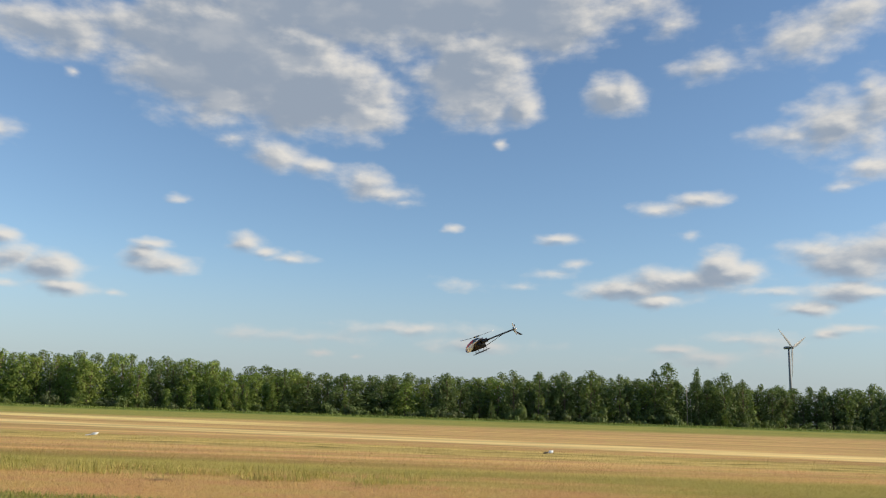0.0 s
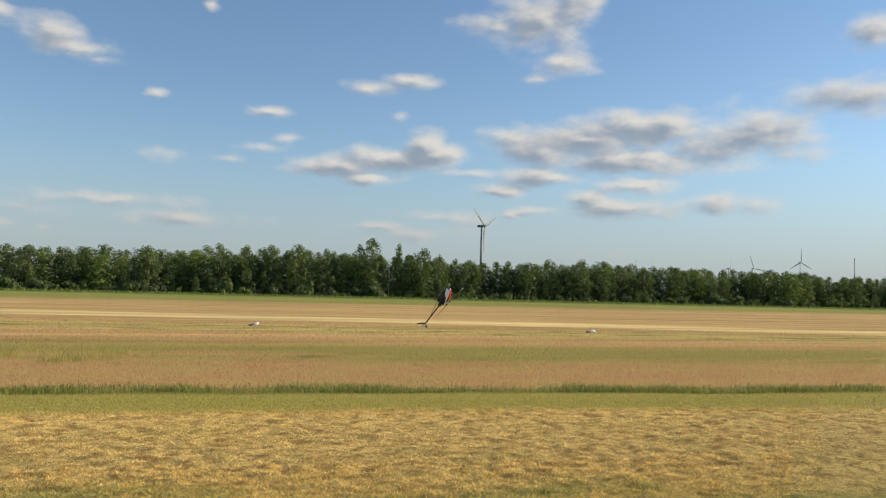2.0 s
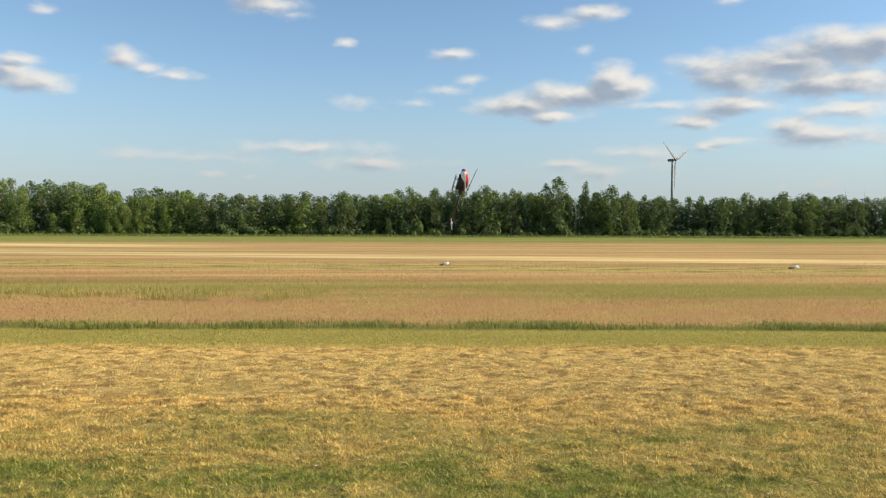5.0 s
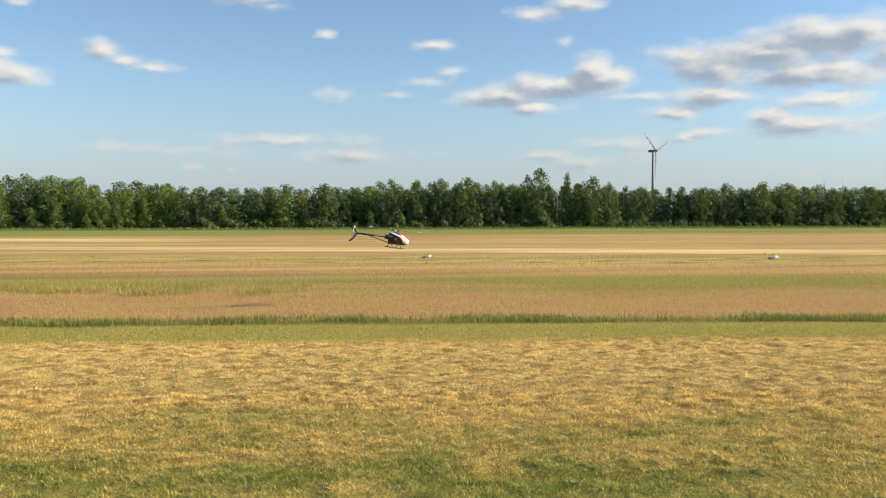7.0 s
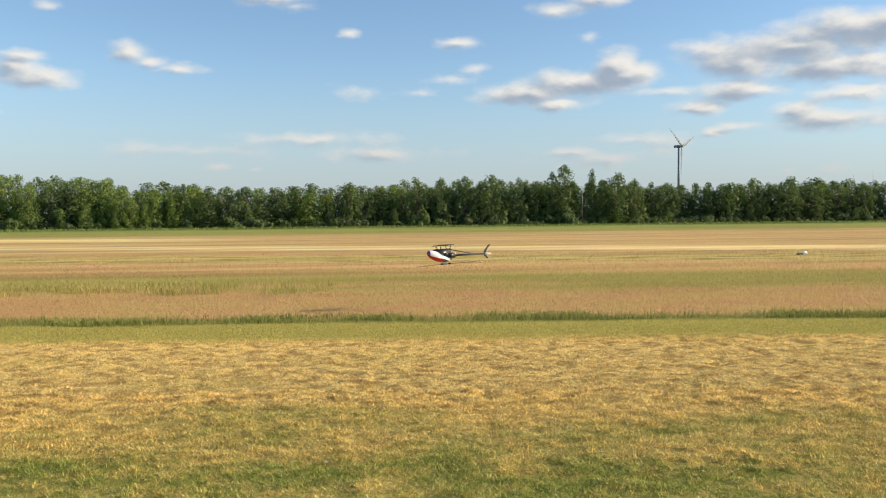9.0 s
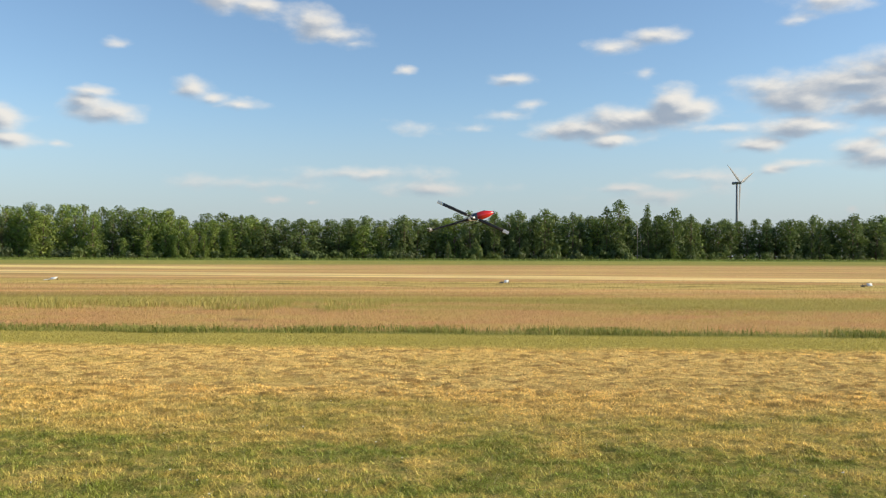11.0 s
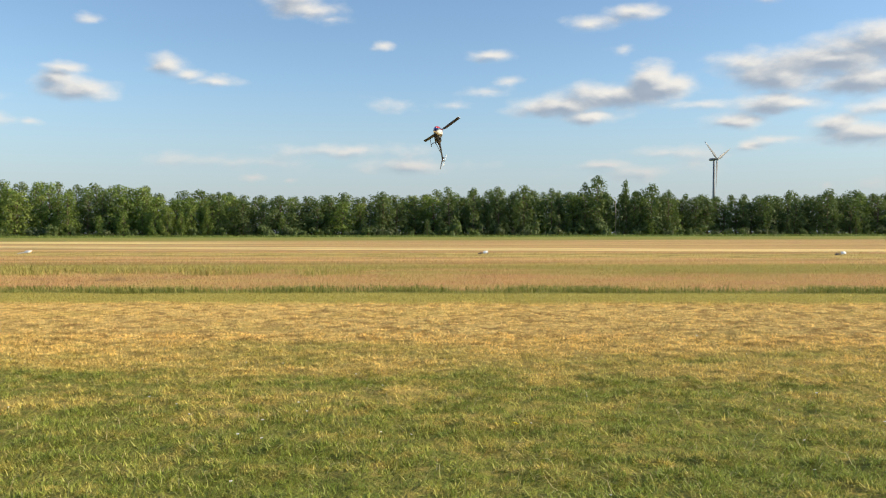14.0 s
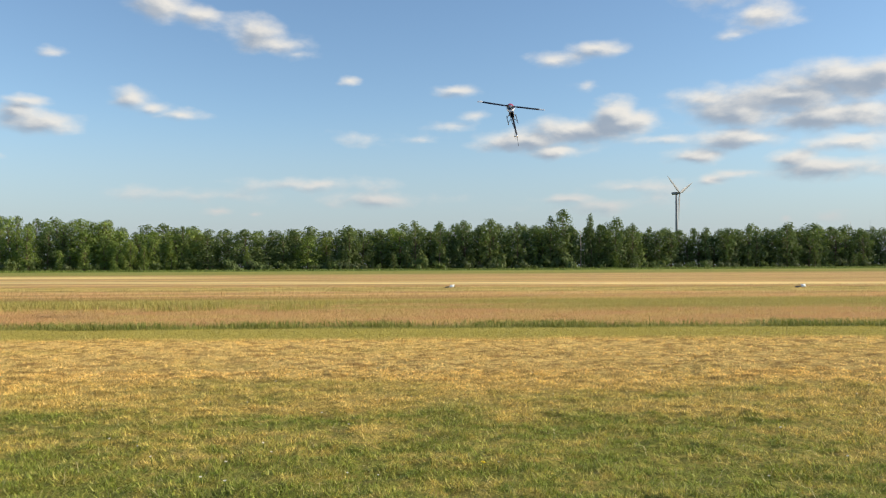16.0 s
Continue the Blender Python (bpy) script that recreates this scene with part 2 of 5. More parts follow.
# colours of the field by its strips: worn lawn, dry mown hay, tall red grass, mown far strips
def field_colour(n, pos):
    x, y, z = n.split(pos)
    wob = n.math("MULTIPLY", n.math("SUBTRACT", n.noise(n.vmath("MULTIPLY", pos, (0.25, 0.6, 0)), 0.5, 3), 0.5), 1.0)
    near = n.math("ADD", n.math("MULTIPLY_ADD", x, 0.145, y), wob)            # across the near strips
    far = n.math("ADD", n.math("MULTIPLY_ADD", x, 0.42, y), n.math("MULTIPLY", wob, 3.0))   # across the far strips
    mid = n.math("ADD", n.math("MULTIPLY_ADD", x, 0.26, y), n.math("MULTIPLY", wob, 1.5))
    patch = n.noise(n.vmath("MULTIPLY", pos, (0.55, 1.0, 1.0)), 0.75, 5, 0.6)
    fine = n.noise(pos, 9.0, 4, 0.65)
    green, yellow = (0.235, 0.275, 0.045), (0.62, 0.47, 0.13)
    straw, brown = (0.88, 0.64, 0.22), (0.45, 0.28, 0.09)
    red, red2 = (0.54, 0.315, 0.15), (0.52, 0.37, 0.14)
    lush = (0.32, 0.32, 0.07)
    turf = n.math("ADD", n.math("MULTIPLY", patch, 0.45), n.math("MULTIPLY", n.noise(n.vmath("MULTIPLY", pos, (0.7, 1.0, 1.0)), 2.6, 6, 0.65), 0.55))
    turf = n.math("ADD", turf, n.math("MULTIPLY", n.math("SUBTRACT", near, 5.2), 0.03))
    lawn = n.mix(n.ramp(n.math("ADD", turf, n.math("MULTIPLY", n.math("SUBTRACT", fine, 0.5), 0.5)), 0.40, 0.66), green, yellow)
    clump = n.noise(n.vmath("MULTIPLY", pos, (0.75, 1.0, 1.0)), 5.0, 4, 0.6)
    hay = n.mix(n.ramp(n.math("ADD", n.math("MULTIPLY", clump, 0.65), n.math("MULTIPLY", fine, 0.35)), 0.38, 0.58), brown, straw)
    hay = n.mix(n.ramp(patch, 0.5, 0.72, 0.0, 0.55), hay, yellow)
    tall = n.mix(n.ramp(patch, 0.35, 0.65), red, red2)
    tall = n.mix(n.ramp(fine, 0.4, 0.7, 0.0, 0.35), tall, straw)
    c = n.mix(n.ramp(n.math("ADD", near, n.math("MULTIPLY", n.math("SUBTRACT", patch, 0.5), 7.0)), 5.0, 8.8), lawn, hay)
    c = n.mix(n.ramp(near, 11.6, 12.6), c, n.mix(0.4, lush, yellow))
    c = n.mix(n.ramp(near, 14.1, 14.7), c, tall)
    c = n.mix(n.math("MULTIPLY", n.ramp(near, 13.8, 14.2), n.ramp(near, 15.1, 14.5, 0.0, 0.65)), c, (0.19, 0.215, 0.05))
    tuft = n.math("MULTIPLY", n.ramp(near, 20.0, 21.5), n.ramp(near, 29.0, 25.0))
    tuft = n.math("MULTIPLY", tuft, n.ramp(n.noise(n.vmath("MULTIPLY", pos, (0.06, 0.25, 0)), 1.0, 3), 0.32, 0.5))
    c = n.mix(n.math("MULTIPLY", tuft, 0.7), c, lush)
    s1 = n.math("MULTIPLY", n.ramp(mid, 34.5, 36.5), n.ramp(mid, 43.5, 42.0))
    c = n.mix(n.math("MULTIPLY", s1, 0.85), c, n.mix(n.ramp(patch, 0.35, 0.5), (0.26, 0.24, 0.06), (0.56, 0.44, 0.15)))
    s2 = n.math("MULTIPLY", n.ramp(far, 50.0, 52.0), n.ramp(far, 60.5, 57.5))
    c = n.mix(n.math("MULTIPLY", s2, 0.9), c, (0.82, 0.64, 0.28))
    s3 = n.math("MULTIPLY", n.math("MULTIPLY", n.ramp(far, 72.0, 76.0), n.ramp(far, 92.0, 84.0)), n.ramp(x, -4.0, -22.0))
    c = n.mix(n.math("MULTIPLY", s3, 0.9), c, (0.82, 0.66, 0.27))
    c = n.mix(n.ramp(y, 98.0, 130.0), c, n.mix(patch, (0.24, 0.26, 0.06), (0.36, 0.33, 0.09)))
    c = n.mix(n.ramp(y, 185.0, 215.0), c, (0.17, 0.22, 0.05))
    streak = n.ramp(n.noise(n.vmath("MULTIPLY", pos, (0.02, 0.3, 0)), 1.0, 7, 0.7), 0.3, 0.7, 0.7, 1.3)
    streak = n.math("ADD", n.math("MULTIPLY", n.math("SUBTRACT", streak, 1.0), n.ramp(y, 16.0, 34.0)), 1.0)
    c = n.mix(1.0, c, n.join(streak, streak, streak), "MULTIPLY")
    return c, fine, patch


def build_field(n, b):
    pos = n.add("ShaderNodeNewGeometry").outputs["Position"]
    c, fine, patch = field_colour(n, pos)
    # thatchy brown that also paints in the shade between the blades of mown ground
    thatch_shade = n.ramp(n.split(pos)[1], 14.0, 6.0, 0.05, 0.5)
    c = n.mix(n.math("MULTIPLY", thatch_shade, n.ramp(n.noise(pos, 14.0, 4, 0.6), 0.3, 0.6, 0.4, 1.0)), c, (0.16, 0.12, 0.05))
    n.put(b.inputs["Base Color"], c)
    bm = n.add("ShaderNodeBump")
    bm.inputs["Strength"].default_value, bm.inputs["Distance"].default_value = 0.9, 0.06
    n.link(n.math("ADD", n.noise(pos, 22.0, 4, 0.7), n.math("MULTIPLY", n.noise(pos, 3.0, 4), 0.8)), bm.inputs["Height"])
    n.link(bm.outputs[0], b.inputs["Normal"])


def see_through(n, b, colour, share):
    """Lets part of the light through a thin leaf."""
    t = n.add("ShaderNodeBsdfTranslucent")
    n.put(t.inputs[0], colour)
    m = n.add("ShaderNodeMixShader")
    m.inputs[0].default_value = share
    n.link(b.outputs[0], m.inputs[1])
    n.link(t.outputs[0], m.inputs[2])
    out = [q for q in n.tree.nodes if q.bl_idname == "ShaderNodeOutputMaterial"][0]
    n.link(m.outputs[0], out.inputs[0])


def build_blades(n, b):
    geo = n.add("ShaderNodeNewGeometry")
    c, fine, patch = field_colour(n, geo.outputs["Position"])
    r = geo.outputs["Random Per Island"]
    amp = n.ramp(n.split(geo.outputs["Position"])[1], 8.0, 16.0, 1.45, 0.35)
    v = n.math("MULTIPLY_ADD", n.math("SUBTRACT", r, 0.5), amp, n.ramp(n.split(geo.outputs["Position"])[1], 12.0, 16.0, 1.24, 1.1))
    c = n.mix(1.0, c, n.join(v, v, v), "MULTIPLY")
    pale = n.math("MULTIPLY", n.ramp(r, 0.88, 0.94, 0.0, 0.4), n.ramp(n.split(geo.outputs["Position"])[1], 40.0, 14.0, 0.0, 1.0))
    c = n.mix(pale, c, (0.70, 0.58, 0.28))
    n.put(b.inputs["Base Color"], c)
    see_through(n, b, c, 0.35)


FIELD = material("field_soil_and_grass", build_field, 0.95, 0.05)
BLADES = material("grass_blades", build_blades, 0.6, 0.3)


def grass_paint(name, a, b_):
    def build(n, b):
        geo = n.add("ShaderNodeNewGeometry")
        k = n.math("ADD", n.math("MULTIPLY", geo.outputs["Random Per Island"], 0.7), n.math("MULTIPLY", n.noise(geo.outputs["Position"], 0.9, 3), 0.6))
        c = n.mix(n.ramp(k, 0.25, 1.0), a, b_)
        n.put(b.inputs["Base Color"], c)
        see_through(n, b, c, 0.35)
    return material(name, build, 0.65, 0.25)


LUSH = grass_paint("lush_green_grass", (0.17, 0.21, 0.04), (0.40, 0.39, 0.11))
PALE_GREEN = grass_paint("pale_green_grass", (0.32, 0.31, 0.07), (0.58, 0.50, 0.17))
STRAW = grass_paint("pale_straw", (0.42, 0.38, 0.15), (0.72, 0.62, 0.33))


def leaf_material(name, a, b_, c_):
    def build(n, b):
        geo = n.add("ShaderNodeNewGeometry")
        info = n.add("ShaderNodeObjectInfo").outputs["Random"]
        big = n.noise(geo.outputs["Position"], 0.22, 3)
        k = n.math("ADD", n.math("MULTIPLY", geo.outputs["Random Per Island"], 0.55), n.math("MULTIPLY", big, 0.5))
        col = n.mix(n.ramp(k, 0.2, 0.75), a, b_)
        col = n.mix(n.ramp(info, 0.55, 1.0, 0.0, 0.7), col, c_)
        n.put(b.inputs["Base Color"], col)
        see_through(n, b, n.mix(0.5, col, (0.16, 0.24, 0.03)), 0.38)
    return material(name, build, 0.6, 0.25)


LEAF = leaf_material("broad_leaves", (0.07, 0.11, 0.04), (0.145, 0.195, 0.07), (0.16, 0.21, 0.07))
LEAF_LIGHT = leaf_material("bright_leaves", (0.13, 0.205, 0.045), (0.26, 0.34, 0.08), (0.30, 0.36, 0.085))
LEAF_GREY = leaf_material("grey_leaves", (0.05, 0.075, 0.035), (0.15, 0.18, 0.09), (0.13, 0.16, 0.08))
BARK = paint("bark", (0.17, 0.13, 0.095), 0.9, 0.1, 0, 0.35, 3.0, 0.4)
PALE_BARK = paint("pale_dead_bark", (0.36, 0.31, 0.25), 0.9, 0.1, 0, 0.3, 3.0, 0.4)
# turbine white darkened to grey: shade put into the colour; the mast shares it
TURBINE = paint("turbine_shaded_paint", (0.2, 0.21, 0.23), 0.5, 0.3, 0, 0.06, 0.05)
TURBINE_WHITE = paint("turbine_white_paint", (0.78, 0.78, 0.77), 0.5, 0.3, 0, 0.06, 0.05)
BOARD = paint("white_board_paint", (0.78, 0.77, 0.73), 0.6, 0.3, 0, 0.12, 6.0)
BOARD_DARK = paint("board_shade_and_pegs", (0.12, 0.10, 0.08), 0.8, 0.2, 0, 0.25, 6.0)
CARBON = paint("carbon_black", (0.022, 0.022, 0.025), 0.35, 0.5, 0, 0.15, 30.0)
BLACK = paint("black_plastic", (0.03, 0.03, 0.033), 0.5, 0.4, 0, 0.1, 20.0)
ALLOY = paint("bare_alloy", (0.62, 0.62, 0.64), 0.3, 0.5, 0.9, 0.1, 20.0)
TIP = paint("white_blade_tip", (0.86, 0.86, 0.84), 0.3, 0.5, 0, 0.05, 10.0)
PETAL = paint("yellow_petals", (0.85, 0.62, 0.02), 0.6, 0.3, 0, 0.1, 200.0)
PETAL_WHITE = paint("white_petals", (0.8, 0.78, 0.7), 0.6, 0.3, 0, 0.1, 200.0)
STEM = paint("green_stem", (0.08, 0.13, 0.03), 0.7, 0.2, 0, 0.2, 60.0)


def build_canopy(n, b):
    # red crown, navy flanks, white sweeping stripe and a blue chin
    x, y, z = n.split(n.add("ShaderNodeTexCoord").outputs["Object"])
    line = n.math("SUBTRACT", z, n.math("MULTIPLY_ADD", x, -0.337, 0.003))
    navy, red, white, blue = (0.018, 0.022, 0.04), (0.55, 0.018, 0.014), (0.85, 0.85, 0.84), (0.03, 0.07, 0.3)
    top = n.mix(n.ramp(n.math("MULTIPLY_ADD", z, 0.6, x), 0.14, 0.17), (0.045, 0.055, 0.065), red)
    low = n.mix(n.ramp(n.math("MULTIPLY_ADD", line, 1.2, x), 0.14, 0.2), navy, white)      # open dark flank behind, white in front
    c = n.mix(n.ramp(line, 0.050, 0.054), low, white)
    c = n.mix(n.ramp(n.math("SUBTRACT", line, n.ramp(x, 0.05, 0.2, 0.0, 0.018)), 0.080, 0.084), c, top)
    c = n.mix(n.ramp(x, 0.345, 0.35), c, n.mix(n.ramp(line, 0.075, 0.08), blue, red))
    n.put(b.inputs["Base Color"], c)
    n.put(b.inputs["Coat Weight"], 0.6)


CANOPY = material("canopy_gloss_paint", build_canopy, 0.25, 0.5)


# ---------------- building helpers ----------------
def mesh_of(name, verts, faces, mats):
    me = bpy.data.meshes.new(name)
    me.from_pydata([tuple(map(float, v)) for v in verts], [], [tuple(f) for f in faces])
    for m in mats:
        me.materials.append(m)
    me.update()
    return me


def part(name, bm, mat, parent=None, label="", smooth=True):
    me = bpy.data.meshes.new(name)
    bm.to_mesh(me)
    bm.free()
    for m in (mat if isinstance(mat, (list, tuple)) else (mat,)):
        me.materials.append(m)
    if smooth:
        for p in me.polygons:
            p.use_smooth = True
    ob = new(name, me)
    if parent is not None:
        ob.parent = parent
    return tagged(ob, label=label)


def tube(bm, pts, radii, sides=8):
    """A tapering tube along points, with closed ends."""
    rings = []
    pts = [Vector(p) for p in pts]
    for i, p in enumerate(pts):
        d = (pts[min(i + 1, len(pts) - 1)] - pts[max(i - 1, 0)]).normalized()
        a = d.orthogonal().normalized() if i == 0 else (a - d * a.dot(d)).normalized()
        c = d.cross(a)
        r = radii[i] if isinstance(radii, (list, tuple)) else radii
        rings.append([bm.verts.new(p + (a * math.cos(2 * math.pi * k / sides) + c * math.sin(2 * math.pi * k / sides)) * r) for k in range(sides)])
    for r0, r1 in zip(rings, rings[1:]):
        for k in range(sides):
            bm.faces.new((r0[k], r0[(k + 1) % sides], r1[(k + 1) % sides], r1[k]))
    bm.faces.new(rings[0][::-1])
    bm.faces.new(rings[-1])
    return bm


def loft(bm, sections):
    """Joins closed sections (lists of points) into a body with capped ends."""
    rings = [[bm.verts.new(p) for p in s] for s in sections]
    n = len(rings[0])
    for r0, r1 in zip(rings, rings[1:]):
        for k in range(n):
            bm.faces.new((r0[k], r0[(k + 1) % n], r1[(k + 1) % n], r1[k]))
    bm.faces.new(rings[0][::-1])
    bm.faces.new(rings[-1])
    return bm


def box(bm, c, s, m=None, bevel=0.0):
    q = bmesh.ops.create_cube(bm, size=1.0, matrix=(m or Matrix()) @ Matrix.Translation(c) @ Matrix.Diagonal((*s, 1)))
    if bevel:
        es = list({e for v in q["verts"] for e in v.link_edges})
        bmesh.ops.bevel(bm, geom=es, offset=bevel, segments=2, affect="EDGES")
    return bm


# ---------------- ground ----------------
LATTICE = np.random.default_rng(21).random((256, 256))


def bumps(x, y, cell):
    """Smooth random swells of the given size, about zero."""
    u, v = x / cell, y / cell
    i, j = np.floor(u).astype(int), np.floor(v).astype(int)
    a, b = u - i, v - j
    a, b = a * a * (3 - 2 * a), b * b * (3 - 2 * b)

    def at(p, q):
        return LATTICE[p % 256, q % 256]
    return (at(i, j) * (1 - a) + at(i + 1, j) * a) * (1 - b) + (at(i, j + 1) * (1 - a) + at(i + 1, j + 1) * a) * b - 0.5


def ease(v, lo, hi):
    k = np.clip((v - lo) / (hi - lo), 0, 1)
    return k * k * (3 - 2 * k)


def ground_height(x, y):
    near = y + 0.145 * x
    inside = ease(x, -7.5, -6.5) * ease(-x, -12.5, -11.5) * ease(y, 1.6, 2.4)
    hay = ease(near, 6.0, 8.0) * ease(-near, -12.8, -11.8)
    lawn = ease(-near, -8.0, -6.0)
    h = hay * (0.018 * bumps(x, y, 0.4) + 0.045 * bumps(x + 9, y, 0.12) + 0.015 * bumps(x, y + 5, 0.9))
    h = h + lawn * (0.02 * bumps(x + 3, y, 0.4) + 0.035 * bumps(x, y + 7, 0.12))
    return h * inside


def make_ground():
    ys = np.concatenate([-np.geomspace(4600, 44, 20), np.linspace(-40, 1, 12), np.arange(1.5, 14.4, 0.05), np.linspace(15, 40, 14), np.geomspace(44, 4600, 40)])
    xs = np.concatenate([-np.geomspace(4600, 44, 34), np.linspace(-40, -8, 9), np.arange(-7.5, 12.6, 0.06), np.linspace(13, 40, 10), np.geomspace(44, 4600, 34)])
    gx, gy = np.meshgrid(xs, ys)
    gx, gy = gx.ravel(), gy.ravel()
    verts = np.stack([gx, gy, ground_height(gx, gy)], 1).tolist()
    nx = len(xs)
    faces = [(j * nx + i, j * nx + i + 1, (j + 1) * nx + i + 1, (j + 1) * nx + i) for j in range(len(ys) - 1) for i in range(nx - 1)]
    me = mesh_of("ground", verts, faces, [FIELD])
    me.polygons.foreach_set("use_smooth", [True] * len(me.polygons))
    return tagged(new("ground", me), "flat airfield meadow in mown and unmown strips", "ground", kind="structure")


make_ground()


def blades(name, label, count, y0, y1, power, tall, wide, lean, seed, slope=0.145, half=(-0.62, 1.0), thin=None, sway=0.0, simple=True, mat=None):
    """One sheet of grass blades over a wedge of the field; each is a tapering blade, or a bent one where it is not simple."""
    g = np.random.default_rng(seed)
    v = (y0 ** power + (y1 ** power - y0 ** power) * g.random(count)) ** (1 / power)
    x = v * (half[0] + (half[1] - half[0]) * g.random(count))
    y = v - slope * x + sway * (np.sin(x * 0.37) + 0.6 * np.sin(x * 0.93 + 1.3) + 0.4 * np.sin(x * 2.3))
    if thin is not None:
        keep = g.random(count) < thin(x, v, g)
        x, y = x[keep], y[keep]
    n = len(x)
    h = g.uniform(*tall, n) * g.uniform(0.7, 1.0, n)
    w = g.uniform(*wide, n)
    yaw, tilt = g.uniform(0, 2 * np.pi, n), g.uniform(*lean, n)
    ax, ay = np.cos(yaw), np.sin(yaw)
    face = yaw + np.pi / 2 + g.uniform(-0.7, 0.7, n)
    base = np.stack([x, y, ground_height(x, y) - 0.006], 1)
    side = np.stack([np.cos(face), np.sin(face), 0 * face], 1) * w[:, None] / 2
    tip = base + np.stack([ax * tilt * h, ay * tilt * h, h * np.maximum(1 - 0.35 * tilt, 0.12) + 0.006], 1)
    if simple:
        P, corners = np.stack([base - side, base + side, tip], 1), (0, 1, 2)
        sizes = [3]
    else:
        mid = base + np.stack([ax * tilt * h * 0.3, ay * tilt * h * 0.3, h * 0.6], 1)
        P, corners = np.stack([base - side, base + side, mid + side * 0.8, mid - side * 0.8, tip], 1), (0, 1, 2, 3, 3, 2, 4)
        sizes = [4, 3]
    loops = np.arange(n)[:, None] * P.shape[1] + np.array(corners)
    me = bpy.data.meshes.new(name)
    me.vertices.add(n * P.shape[1])
    me.vertices.foreach_set("co", P.ravel())
    me.loops.add(loops.size)
    me.loops.foreach_set("vertex_index", loops.ravel().astype(np.int32))
    totals = np.tile(sizes, n).astype(np.int32)
    me.polygons.add(len(totals))
    me.polygons.foreach_set("loop_start", (np.cumsum(totals) - totals).astype(np.int32))
    me.polygons.foreach_set("loop_total", totals)
    me.update(calc_edges=True)
    me.materials.append(mat or BLADES)
    return tagged(new(name, me), label, "grass", kind="stuff")


NEAR = (-0.5, 0.85)
blades("short_grass", "short mown lawn grass, green and yellowed", 360000, 2.1, 8.4, 1.25, (0.018, 0.05), (0.004, 0.010), (0.4, 2.2), 1, half=NEAR, thin=lambda x, v, g: np.clip(bumps(x, v, 0.11) * 2.4 + bumps(x, v, 0.5) + .65, 0.12, 1))
blades("long_stalks", "thin pale grass stalks standing out of the lawn", 1400, 2.1, 7.5, 1.2, (0.05, 0.10), (0.0018, 0.003), (0.8, 2.2), 12, half=NEAR, simple=False, mat=STRAW)
blades("dry_grass", "dry mown stubble and cut hay", 230000, 5.6, 13.6, 1.35, (0.02, 0.055), (0.005, 0.012), (0.6, 2.6), 2, half=(-0.55, 0.9), thin=lambda x, v, g: np.clip(bumps(x, v, 0.15) * 2.0 + .7, 0.2, 1))
blades("mown_edge", "green mown grass beside the tall meadow", 60000, 11.6, 14.5, 1.2, (0.02, 0.06), (0.006, 0.012), (0.3, 1.9), 3)
blades("tall_grass", "tall unmown meadow grass with reddish seed heads", 290000, 14.3, 30.0, 1.0, (0.05, 0.12), (0.004, 0.009), (0.4, 1.9), 4, sway=0.13)
blades("edge_grass", "dense green grass at the mown edge", 24000, 14.1, 14.9, 1.0, (0.06, 0.19), (0.006, 0.013), (0.2, 1.3), 5, thin=lambda x, v, g: np.clip(bumps(x * .5, v, .5) * 1.8 + .5, 0.06, 1), sway=0.13, simple=False, mat=LUSH)
blades("far_grass", "unmown meadow grass", 60000, 30.0, 46.0, 1.0, (0.04, 0.10), (0.010, 0.024), (0.2, 1.5), 6, half=(-0.6, 1.15))
blades("reed_tufts", "tall pale green grass tufts in the meadow", 15000, 19.6, 22.6, 1.0, (0.12, 0.36), (0.006, 0.013), (0.3, 1.4), 7, half=(-0.6, 0.02), simple=False, mat=PALE_GREEN,
       thin=lambda x, v, g: np.clip(bumps(x, v * 1.3, 0.9) * 3.2 + .1, 0.0, 1))
blades("low_tufts", "low green grass spreading through the meadow", 40000, 19.0, 24.5, 1.0, (0.06, 0.16), (0.005, 0.012), (0.4, 1.6), 13, mat=PALE_GREEN,
       thin=lambda x, v, g: np.clip(bumps(x * .35, v, 1.3) * 2.2 + .25 - .02 * x, 0.0, 1))
blades("meadow_tufts", "scattered taller grass tufts in the meadow", 9000, 16.5, 27.0, 1.0, (0.1, 0.24), (0.006, 0.014), (0.1, 1.0), 8, thin=lambda x, v, g: np.clip(np.sin(x * 1.7 + v) * np.sin(v * 2 - x * .6) * 1.6 - .5, 0.0, 1))


